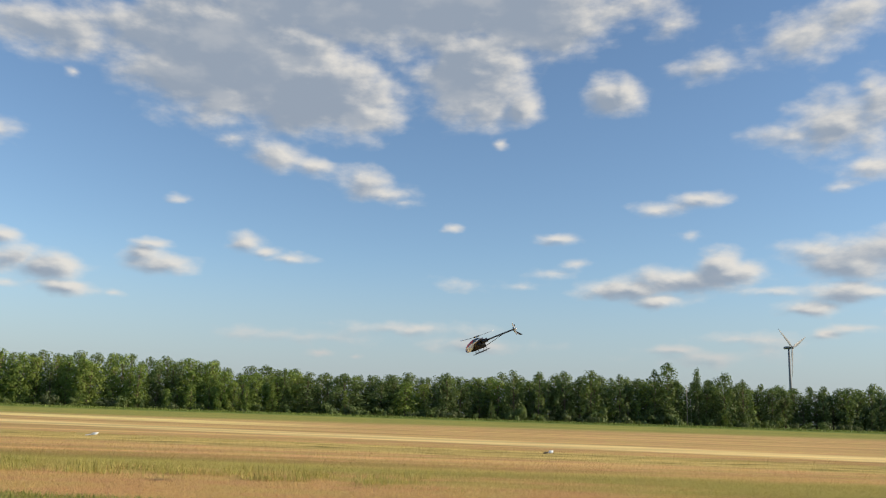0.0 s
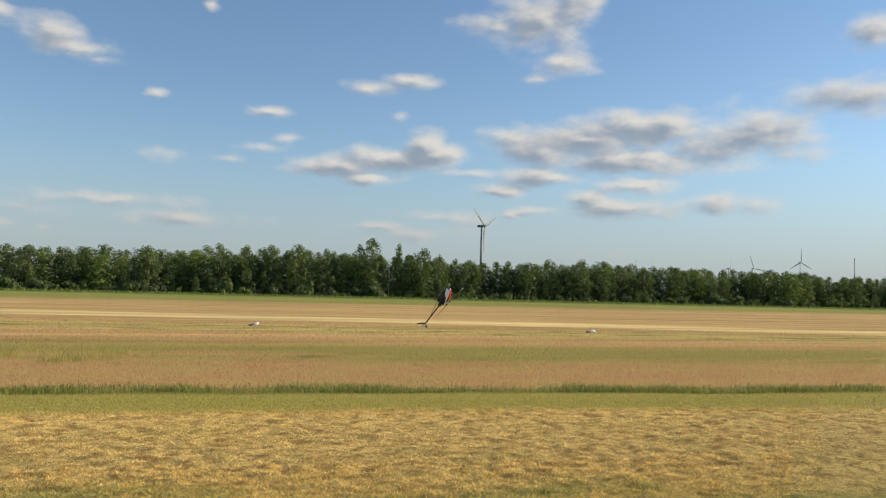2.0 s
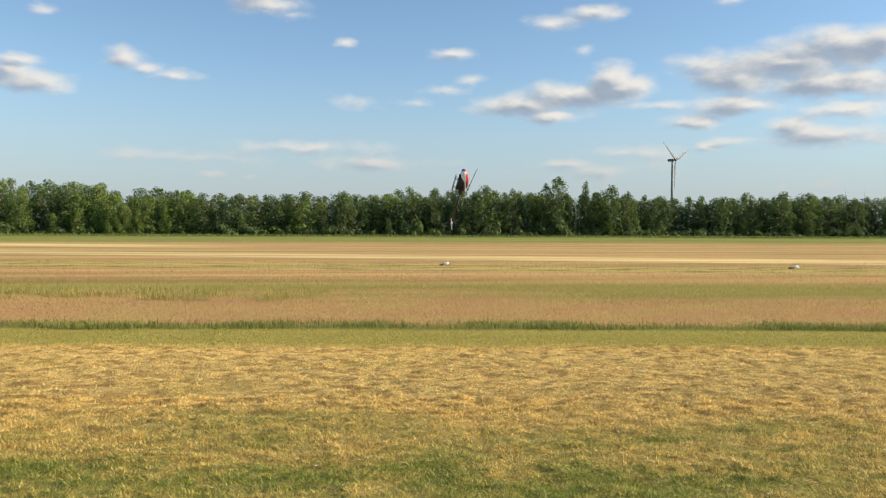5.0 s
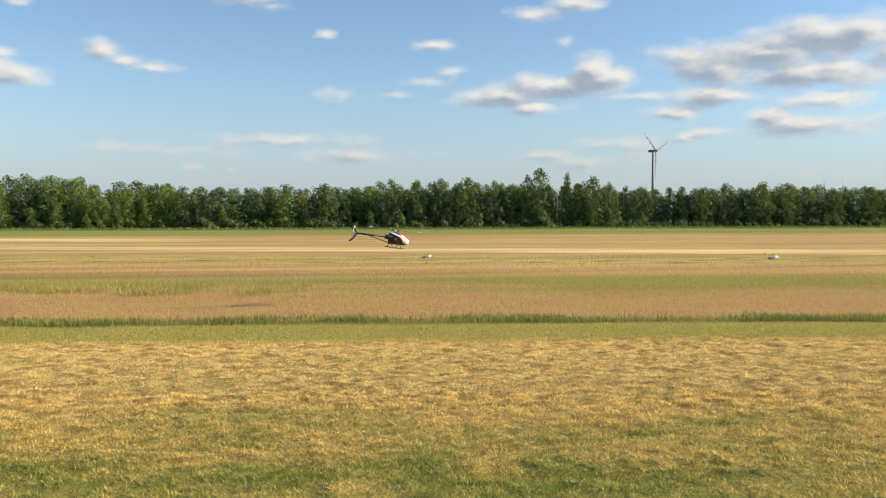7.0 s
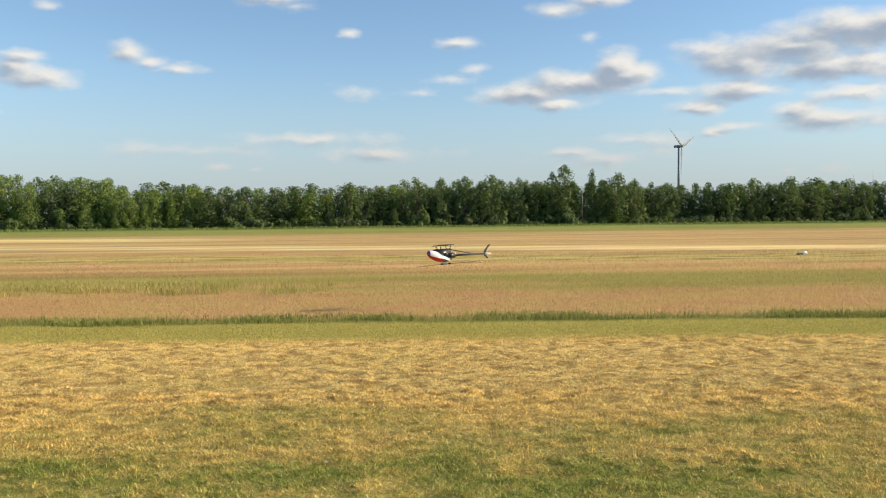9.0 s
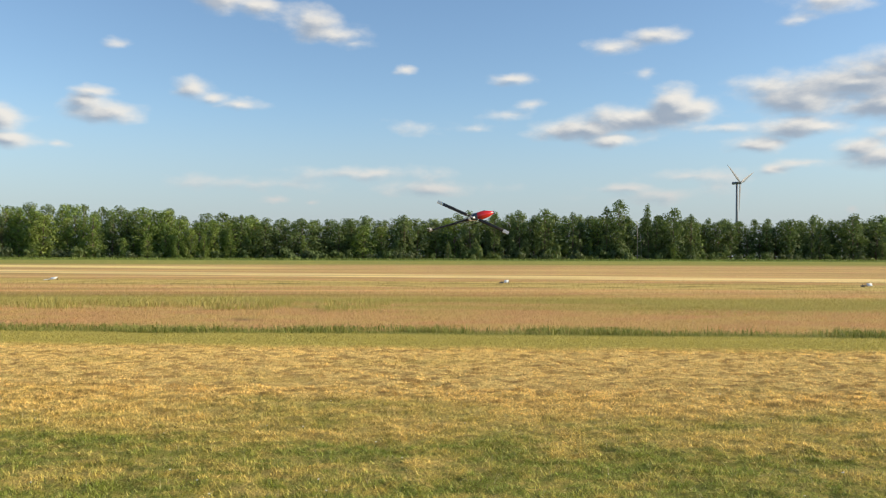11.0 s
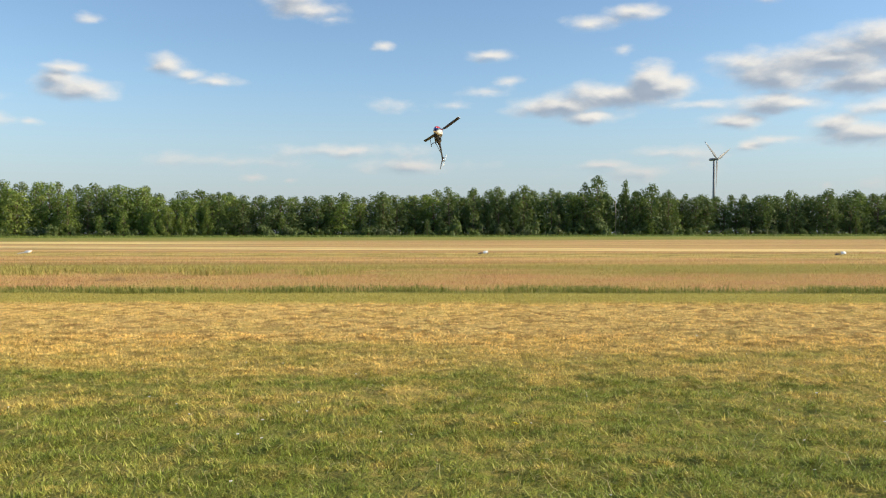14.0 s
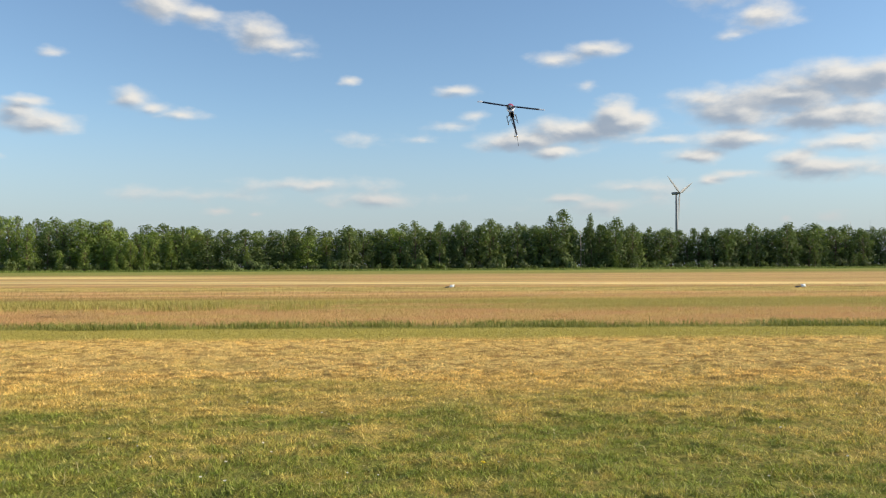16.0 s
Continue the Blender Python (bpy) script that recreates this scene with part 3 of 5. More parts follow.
# ---------------- trees ----------------
def tree_proto(seed, height, width, leaf, kind, first=0.12, bright=False):
    """A tree at the origin: tapering trunk, limbs, and a crown of many small leaf sprays in uneven heaps."""
    g = random.Random(seed)
    bm = bmesh.new()
    top = height * 0.93
    bend = [Vector((g.uniform(-.3, .3), g.uniform(-.3, .3), top * k)) for k in (0, .3, .6, 1)]
    bend[0] = Vector((0, 0, -0.2))
    tube(bm, bend, [height * .016, height * .012, height * .008, .03], 7)
    heaps = []
    n = 26 if kind == "round" else 28
    for i in range(n):
        k = first + (1 - first) * (i + 0.5) / n
        r = width * 0.5 * (math.sin(math.pi * min(1, k * 0.8 + 0.16)) ** 0.6 if kind == "round" else (1.12 - k) ** 0.7)
        a = i * 2.4 + g.uniform(-.5, .5)
        c = Vector((math.cos(a) * r * g.uniform(.3, .9), math.sin(a) * r * g.uniform(.3, .9), height * (k * 0.93)))
        s = width * g.uniform(.13, .21) * (1.15 - 0.4 * k)
        heaps.append((c, s))
        lo = Vector((0, 0, max(0.5, c.z - width * .25)))
        tube(bm, [lo, (lo + c) / 2 + Vector((0, 0, .1)), c], [height * .005, height * .004, .02], 5)
    heaps.append((Vector((0, 0, height * .9)), width * .14))
    root = new("tree")
    part("trunk", bm, BARK, root)
    verts, faces = [], []
    for c, s in heaps:
        for j in range(int(leaf * (s / (width * .16)) ** 2)):
            d = Vector((g.gauss(0, 1), g.gauss(0, 1), g.gauss(.25, 1))).normalized()
            p = c + Vector((d.x, d.y, d.z * 1.1)) * s * (g.uniform(.8, 1.15) if g.random() < .8 else g.uniform(.2, 1.35))
            q = g.uniform(.12, .30) * (width / 7)
            nrm = (d + Vector((g.uniform(-.45, .45), g.uniform(-.45, .45), g.uniform(-.2, .55)))).normalized()
            u = nrm.orthogonal().normalized()
            u = (Matrix.Rotation(g.uniform(0, 6.28), 3, nrm) @ u) * q
            w = nrm.cross(u) * g.uniform(.5, .9)
            k = len(verts)
            verts += [p - u, p - w * .9, p + u * g.uniform(.7, 1.2), p + w]
            faces.append((k, k + 1, k + 2, k + 3))
    crown = new("crown", mesh_of("crown", verts, faces, [LEAF_LIGHT if bright else LEAF]))
    crown.parent = root
    return root


LABEL_T = "leafy green broadleaf tree in the wood's edge"
protos = [tree_proto(s, 13.0, w, 82, k, f, b) for s, w, k, f, b in
          ((1, 7.5, "round", .10, False), (2, 6.2, "cone", .08, False), (3, 8.2, "round", .14, False), (4, 6.6, "round", .08, False), (5, 5.6, "cone", .14, False), (6, 7.2, "round", .06, False),
           (7, 7.8, "round", .05, True), (8, 6.0, "cone", .06, True), (9, 7.0, "round", .08, True))]
for i, p in enumerate(protos):
    tagged(p, LABEL_T, "tree", "trees of the wood")
    p.matrix_basis = pose(-300 - i * 9, 262, 0)


def top_line(x):
    """Height of the wood's outline along its front."""
    for x0, h in ((-85, 15.8), (-60, 15.2), (-45, 13.4), (25, 12.6), (66, 13.8), (95, 13.8), (145, 13.0), (205, 13.8), (260, 13.4)):
        if x < x0:
            return h
    return 12.6


rnd = random.Random(11)
depth_wood = []
for row, (y0, lift, step) in enumerate(((252, 0.98, 4.6), (257, 1.04, 4.6), (264, 1.1, 5.0))):
    x = -190.0 + row * 2
    while x < 400:
        h = top_line(x) * lift * (rnd.uniform(.8, 1.03) if row < 2 else rnd.uniform(.92, 1.0))
        wd = rnd.uniform(1.05, 1.55)
        p = rnd.choice(protos[6:] if rnd.random() < (.8 if x < -30 else .4 if x < 20 else .2 if x < 100 else .05) else protos[:6])
        m = pose(x, y0 + rnd.uniform(-2.5, 2.5), 0, 0, 0, rnd.uniform(0, 360)) @ Matrix.Diagonal((wd, wd, h / 13.0, 1))
        if row < 2:
            copy_thing(p, m)
        else:
            depth_wood.append((p, m))
        x += step * rnd.uniform(.75, 1.3)


def join_trees(name, label, placed):
    """The trees behind the wood's edge, which nobody could count, as one mesh of leaves and one of trunks."""
    for kind, mat in (("crown", LEAF), ("trunk", BARK)):
        points, corners, sizes, base = [], [], [], 0
        for p, m in placed:
            me = [c for c in p.children if c.name.split(".")[0] == kind][0].data
            co = np.empty(len(me.vertices) * 3)
            me.vertices.foreach_get("co", co)
            idx = np.empty(len(me.loops), np.int32)
            me.loops.foreach_get("vertex_index", idx)
            tot = np.empty(len(me.polygons), np.int32)
            me.polygons.foreach_get("loop_total", tot)
            a = np.array(m)
            points.append(co.reshape(-1, 3) @ a[:3, :3].T + a[:3, 3])
            corners.append(idx + base)
            sizes.append(tot)
            base += len(me.vertices)
        P, L, T = np.concatenate(points), np.concatenate(corners), np.concatenate(sizes)
        me = bpy.data.meshes.new(name)
        me.vertices.add(len(P))
        me.vertices.foreach_set("co", P.ravel())
        me.loops.add(len(L))
        me.loops.foreach_set("vertex_index", L.astype(np.int32))
        me.polygons.add(len(T))
        me.polygons.foreach_set("loop_start", (np.cumsum(T) - T).astype(np.int32))
        me.polygons.foreach_set("loop_total", T)
        me.update(calc_edges=True)
        me.materials.append(mat)
        ob = new(name if kind == "crown" else "wood_trunks", me)
        tagged(ob, label if kind == "crown" else "dark trunks within the wood", "trees", kind="stuff")


join_trees("wood_behind", "dense green wood behind the first trees", depth_wood)
# young trees and tall bushes before the wood
x = -150.0
while x < 330:
    thick = -68 < x < -38
    if thick or rnd.random() < .4:
        sc = rnd.uniform(.62, .78) if thick else rnd.uniform(.25, .55)
        p = rnd.choice(protos[6:] if thick or rnd.random() < .3 else protos[:6])
        copy_thing(p, pose(x, 247.5 + rnd.uniform(-1.5, 1.5), 0, 0, 0, rnd.uniform(0, 360)) @ Matrix.Diagonal((sc, sc, sc * rnd.uniform(.85, 1.1), 1)))
    x += rnd.uniform(2.5, 5.0)
# the trees that stand above the rest
for x, h, w, k in ((74.5, 17.4, 1.25, 0), (70.5, 15.6, .9, 3), (83.3, 16.6, .75, 1), (91.5, 15.0, 1.05, 2), (97, 13.6, .9, 3), (51.4, 14.4, 1.05, 2),
                   (43.5, 14.2, .95, 0), (36, 14.0, .9, 5), (60, 13.9, .95, 3), (28.5, 14.0, .95, 0), (8.8, 12.4, .9, 2), (149, 14.0, 1.1, 0), (-39, 12.6, .8, 4)):
    copy_thing(protos[k], pose(x, 249, 0, 0, 0, 40 * k + x) @ Matrix.Diagonal((w * 1.1, w * 1.1, h * 1.07 / 13.0, 1)))


def shrub_proto(seed, grey):
    g = random.Random(seed)
    root = new("shrub")
    bm = bmesh.new()
    verts, faces = [], []
    for i in range(9):
        a = g.uniform(0, 6.28)
        c = Vector((math.cos(a) * g.uniform(.1, 1.6), math.sin(a) * g.uniform(.1, 1.6), g.uniform(.3, 2.2) * g.uniform(.5, 1)))
        tube(bm, [(0, 0, -.05), c * .5 + Vector((0, 0, .1)), c], [.05, .03, .01], 5)
        for j in range(60):
            d = Vector((g.gauss(0, 1), g.gauss(0, 1), g.gauss(0, 1))).normalized()
            p = c + d * g.uniform(.15, .9)
            p.z = max(p.z, 0.05)
            u = d.orthogonal().normalized() * g.uniform(.1, .26)
            u.rotate(Matrix.Rotation(g.uniform(0, 6.28), 3, d))
            w = d.cross(u) + Vector((0, 0, g.uniform(-.08, .08)))
            k = len(verts)
            verts += [p - u, p - w, p + u, p + w]
            faces.append((k, k + 1, k + 2, k + 3))
    part("stem", bm, BARK, root)
    crown = new("leaves", mesh_of("leaves", verts, faces, [LEAF_GREY if grey else LEAF]))
    crown.parent = root
    return root


shrubs = [tagged(shrub_proto(31 + i, i == 2), "grey-green leafy shrub before the wood" if i == 2 else "low green leafy shrub before the wood", "shrub", "shrubs before the wood") for i in range(3)]
for i, s in enumerate(shrubs):
    s.matrix_basis = pose(-210 - 5 * i, 240, 0)
x = -185.0
while x < 390:
    k = rnd.choice((0, 0, 1, 1, 0, 1, 2)) if rnd.random() < .8 else 2
    sc = rnd.uniform(.4, 1.0) ** 2 * 1.9 * (0.8 if k == 2 else 1.0)
    copy_thing(shrubs[k], pose(x, 246 + rnd.uniform(-3, 2), 0, 0, 0, rnd.uniform(0, 360)) @ Matrix.Diagonal((sc, sc, sc * rnd.uniform(.7, 1.3), 1)))
    x += rnd.uniform(1.8, 5.0)
for x, y, sc in ((184.2, 240, 1.25), (126, 240, .9), (49.5, 238, 1.1), (93, 239, .9), (232, 240, 1.3), (243, 240, 1.0)):
    copy_thing(shrubs[2], pose(x, y, 0, 0, 0, x) @ Matrix.Diagonal((sc, sc, sc, 1)))
# rough verge before the wood
blades("verge_grass", "rough green grass along the wood", 40000, 226.0, 250.0, 1.0, (0.3, 0.9), (0.15, 0.4), (0.1, 1.0), 9, slope=0.0, half=(-0.75, 1.45))


def dead_trunk(x, y, h):
    bm = bmesh.new()
    tube(bm, [(0, 0, -.2), (.1, 0, h * .5), (-.1, .05, h)], [.16, .12, .05], 7)
    for k in (.5, .65, .8):
        tube(bm, [(0, 0, h * k), (.5 * (1 if k != .65 else -1), .1, h * k + .8)], [.05, .02], 5)
    ob = part("dead_tree", bm, PALE_BARK)
    ob.matrix_basis = pose(x, y, 0)
    return tagged(ob, "pale bare dead tree trunk at the wood's edge", "tree")


dead_trunk(79.6, 247.5, 12.0)
dead_trunk(80.9, 248.0, 8.0)


# ---------------- wind turbines ----------------
def wind_turbine(bearing, dist, hub_z, radius, turn, first, mat, label):
    root = new("wind_turbine")
    bm = bmesh.new()
    tube(bm, [(0, 0, -2), (0, 0, hub_z * .5), (0, 0, hub_z - 1.5)], [radius * .055, radius * .045, radius * .032], 20)
    part("tower", bm, mat, root)
    bm = bmesh.new()
    box(bm, (0, radius * .05, hub_z), (radius * .09, radius * .26, radius * .09), None, radius * .02)
    part("nacelle", bm, mat, root)
    rotor = new("rotor")
    rotor.parent = root
    rotor.matrix_basis = Matrix.Translation((0, -radius * .13, hub_z))
    bm = bmesh.new()
    bmesh.ops.create_uvsphere(bm, u_segments=14, v_segments=8, radius=radius * .05)
    part("spinner", bm, mat, rotor)
    for k in range(3):
        bm = bmesh.new()
        secs = []
        for s, c, th in ((.02, .045, .04), (.12, .05, .035), (.22, .085, .022), (.5, .06, .014), (.8, .038, .008), (1.0, .012, .004)):
            ring = []
            for j in range(10):
                a = 2 * math.pi * j / 10
                ring.append((radius * 1.35 * (c * .5 * math.cos(a) + c * .12), radius * th * .5 * math.sin(a), radius * s))
            secs.append(ring)
        loft(bm, secs)
        b = part("blade", bm, mat, rotor)
        b.matrix_basis = pose(0, 0, 0, 0, first + 120 * k, 0)
    a = radians(bearing)
    root.matrix_basis = pose(math.sin(a) * dist, math.cos(a) * dist, 0, 0, 0, turn - bearing)
    return tagged(root, label, "wind turbine", "wind turbines beyond the wood")


wind_turbine(24.13, 1480, 124.3, 48.3, 60, 64, TURBINE, "tall three-bladed wind turbine standing beyond the wood, its shade put into a dark grey colour")
FAR = "distant white wind turbine half hidden by the wood"
wind_turbine(34.55, 3300, 112, 46, 60, -18, TURBINE, FAR)
wind_turbine(35.50, 3300, 120, 46, 88, 2, TURBINE, FAR)
wind_turbine(40.45, 3000, 112, 40, 75, 8, TURBINE, FAR)
wind_turbine(41.95, 2600, 100, 42, 30, -20, TURBINE_WHITE, FAR)
wind_turbine(44.75, 2600, 118, 42, 30, 0, TURBINE_WHITE, FAR)


def lattice_mast(bearing, dist, h):
    root = new("radio_mast")
    s = 1.6
    for x, y in ((-s, -s), (s, -s), (s, s), (-s, s)):
        bm = bmesh.new()
        tube(bm, [(x, y, 0), (x * .3, y * .3, h)], .35, 6)
        part("leg", bm, TURBINE, root)
    bm = bmesh.new()
    for i in range(14):
        z0, z1 = h * i / 14, h * (i + 1) / 14
        k0, k1 = s * (1 - .7 * i / 14), s * (1 - .7 * (i + 1) / 14)
        tube(bm, [(-k0, -k0, z0), (k1, -k1, z1)], .18, 4)
        tube(bm, [(-k0, k0, z0), (k1, k1, z1)], .18, 4)
    part("bracing", bm, TURBINE, root)
    a = radians(bearing)
    root.matrix_basis = pose(math.sin(a) * dist, math.cos(a) * dist, 0)
    tagged(root, "thin grey lattice mast far beyond the wood", "mast")


lattice_mast(47.83, 2600, 131)


# ---------------- runway markers ----------------
def marker(x, y, turn, size, bright):
    root = new("runway_marker")
    bm = bmesh.new()
    box(bm, (.12 * size, 0, .11), (.34 * size, .26, .018), pose(0, 0, 0, 24, -4, 0), .005)
    part("board", bm, BOARD, root, "white painted board")
    bm = bmesh.new()
    box(bm, (-.26 * size, .02, .07), (.36 * size, .24, .018), pose(0, 0, 0, 10, -8, 0), .005)
    # dark where not bright: the marker's unlit left end put into the colour
    part("side_board", bm, BOARD if bright else BOARD_DARK, root)
    for s in (-.3, 0, .26):
        bm = bmesh.new()
        tube(bm, [(s * size, .1, -.02), (s * size, .1, .12)], .012, 6)
        part("peg", bm, BOARD_DARK, root)
    root.matrix_basis = pose(x, y, .0, 0, 0, turn)
    return tagged(root, "low white marker board lying on the mown strip", "marker", "runway markers")


marker(-16.4, 44.0, -10, 1.0, True)
marker(6.2, 39.3, -14, .62, False)
marker(21.5, 34.8, -20, .6, False)


# ---------------- flowers ----------------
def flower(x, y, h, r, mat, label):
    root = new("flower")
    bm = bmesh.new()
    tube(bm, [(0, 0, -.01), (.004, 0, h * .5), (0, .003, h)], [.002, .0016, .0014], 5)
    part("stem", bm, STEM, root)
    bm = bmesh.new()
    for k in range(12):
        a = k * math.pi / 6
        p = [Vector((0, 0, h)), Vector((math.cos(a - .22) * r * .8, math.sin(a - .22) * r * .8, h + r * .35)),
             Vector((math.cos(a) * r, math.sin(a) * r, h + r * .3)), Vector((math.cos(a + .22) * r * .8, math.sin(a + .22) * r * .8, h + r * .35))]
        bm.faces.new([bm.verts.new(q) for q in p])
    bmesh.ops.create_uvsphere(bm, u_segments=8, v_segments=6, radius=r * .4, matrix=Matrix.Translation((0, 0, h + r * .15)))
    part("petals", bm, mat, root)
    root.matrix_basis = pose(x, y, 0, 12, 8, x * 90)
    return tagged(root, label, "flower", "wild flowers in the lawn")


flower(.80, 4.12, .05, .016, PETAL, "small yellow dandelion flower in the lawn")
rnd = random.Random(3)
for i in range(60):
    v = rnd.uniform(3, 8.5)
    x = v * rnd.uniform(-.5, .8)
    flower(x, v - .145 * x, rnd.uniform(.03, .05), rnd.uniform(.006, .010), PETAL_WHITE, "tiny white clover flower in the lawn")


# ---------------- model helicopter ----------------
def oval(x, w, z0, z1, n=18, sq=2.4):
    c, h = (z0 + z1) / 2, (z1 - z0) / 2
    out = []
    for j in range(n):
        a = 2 * math.pi * j / n
        ca, sa = math.cos(a), math.sin(a)
        out.append((x, w * math.copysign(abs(ca) ** (2 / sq), ca), c + h * math.copysign(abs(sa) ** (2 / sq), sa)))
    return out


def model_helicopter():
    """Nose along +x, up along +z; the origin lies on the main shaft at the boom's height."""
    root = new("model_helicopter")
    bm = bmesh.new()
    loft(bm, [oval(s[0] * .92, s[1] * .95, s[2], s[3]) for s in ((.43, .006, -.078, -.06), (.415, .028, -.10, -.025), (.37, .055, -.122, .02), (.30, .075, -.115, .065), (.21, .088, -.09, .10),
                                 (.12, .09, -.055, .12), (.04, .082, -.015, .125), (-.03, .066, .015, .115), (-.09, .05, .036, .10), (-.14, .03, .05, .085))])
    part("canopy", bm, CANOPY, root, "glossy red, white and navy canopy with a blue chin")
    for y in (-.032, .032):
        bm = bmesh.new()
        box(bm, (.06, y, -.05), (.36, .004, .17), None, .0015)
        box(bm, (-.12, y, .0), (.18, .004, .09), None, .0015)
        part("side_frame", bm, CARBON, root, "black carbon side frame")
    bm = bmesh.new()
    box(bm, (.12, 0, -.1), (.3, .055, .05), None, .01)
    part("battery", bm, BLACK, root)
    bm = bmesh.new()
    tube(bm, [(.0, 0, -.06), (.0, 0, .0)], [.055, .055], 24)
    part("main_gear", bm, BLACK, root)
    bm = bmesh.new()
    tube(bm, [(-.05, 0, 0), (-.96, 0, 0)], [.019, .017], 14)
    part("tail_boom", bm, CARBON, root)
    for y in (-.03, .03):
        bm = bmesh.new()
        tube(bm, [(-.10, y, -.12), (-.62, y * .5, -.012)], .006, 8)
        part("boom_strut", bm, CARBON, root)
    for y in (-.1, .1):
        bm = bmesh.new()
        tube(bm, [(.21, y, -.195), (.19, y, -.205), (.0, y, -.205), (-.13, y, -.205), (-.15, y, -.20)], .007, 8)
        part("skid", bm, BLACK, root)
    for x in (.13, -.08):
        bm = bmesh.new()
        tube(bm, [(x, -.1, -.203), (x, -.085, -.165), (x, -.035, -.12), (x, .035, -.12), (x, .085, -.165), (x, .1, -.203)], .007, 8)
        part("skid_bow", bm, BLACK, root)
    bm = bmesh.new()
    loft(bm, [[(-.88 - .12 * k * s, -.004 + .0, .15 * k - .02), (-.93 - .12 * k * s, -.004, .15 * k - .02), (-.93 - .12 * k * s, .004, .15 * k - .02), (-.88 - .12 * k * s, .004, .15 * k - .02)]
              for k, s in ((-1.05, -1), (-.4, -.6), (0, 0), (.4, .3), (.75, .6))])
    part("tail_fin", bm, CARBON, root, "black swept tail fin", smooth=False)
    bm = bmesh.new()
    box(bm, (-.94, .0, 0), (.07, .035, .045), None, .006)
    part("tail_gearbox", bm, ALLOY, root)
    tail = new("tail_rotor")
    tail.parent = root
    tail.matrix_basis = pose(-.945, .045, 0)
    bm = bmesh.new()
    tube(bm, [(0, -.03, 0), (0, .014, 0)], .011, 10)
    part("tail_hub", bm, ALLOY, tail)
    for s in (0, 180):
        bm = bmesh.new()
        loft(bm, [[(-.014, -.002, .02), (.014, -.002, .02), (.014, .002, .02), (-.014, .002, .02)], [(-.014, -.0015, .14), (.010, -.0015, .14), (.010, .0015, .14), (-.014, .0015, .14)]])
        b = part("tail_blade", bm, TIP, tail, "white tail blade", smooth=False)
        b.matrix_basis = pose(0, 0, 0, 0, s, 0)
    bm = bmesh.new()
    tube(bm, [(0, 0, -.02), (0, 0, .15)], .007, 10)
    part("main_shaft", bm, ALLOY, root)
    bm = bmesh.new()
    tube(bm, [(0, 0, .085), (0, 0, .105)], [.035, .03], 16)
    for a in (0, 120, 240):
        tube(bm, [(.03 * math.cos(radians(a)), .03 * math.sin(radians(a)), .095), (.045 * math.cos(radians(a)), .045 * math.sin(radians(a)), .02)], .0035, 6)
    part("swashplate", bm, ALLOY, root)
    rotor = new("main_rotor")
    rotor.parent = root
    rotor.matrix_basis = pose(0, 0, .155)
    bm = bmesh.new()
    box(bm, (0, 0, 0), (.07, .04, .034), None, .008)
    tube(bm, [(-.13, 0, 0), (.13, 0, 0)], .0085, 10)
    part("rotor_head", bm, ALLOY, rotor)
    for s in (0, 180):
        bm = bmesh.new()
        box(bm, (.085, 0, 0), (.07, .03, .03), None, .006)
        g = part("blade_grip", bm, BLACK, rotor)
        g.matrix_basis = pose(0, 0, 0, 0, 0, s)

        def section(x, w, z):
            return [(x, -w * .42, z), (x, w * .0, z + .0045), (x, w * .5, z + .003), (x, w * .58, z), (x, w * .5, z - .003), (x, w * .0, z - .0035)]
        bm = bmesh.new()
        loft(bm, [section(.11, .03, 0), section(.16, .062, .001), section(.45, .062, .006), section(.665, .062, .013)])
        b = part("main_blade", bm, CARBON, rotor, "long black carbon rotor blade")
        b.matrix_basis = pose(0, 0, 0, 0, 0, s)
        bm = bmesh.new()
        loft(bm, [section(.665, .0635, .013), section(.78, .063, .017), section(.79, .05, .0175)])
        bm.normal_update()
        for f in bm.faces:
            f.material_index = 1 if f.normal.z > .3 else 0
        part("blade_tip", bm, (TIP, CARBON), b, "blade tip painted white on top", smooth=False)
    return tagged(root, "red, white and navy model helicopter in aerobatic flight", "model helicopter"), rotor, tail


heli, main_rotor, tail_rotor = model_helicopter()


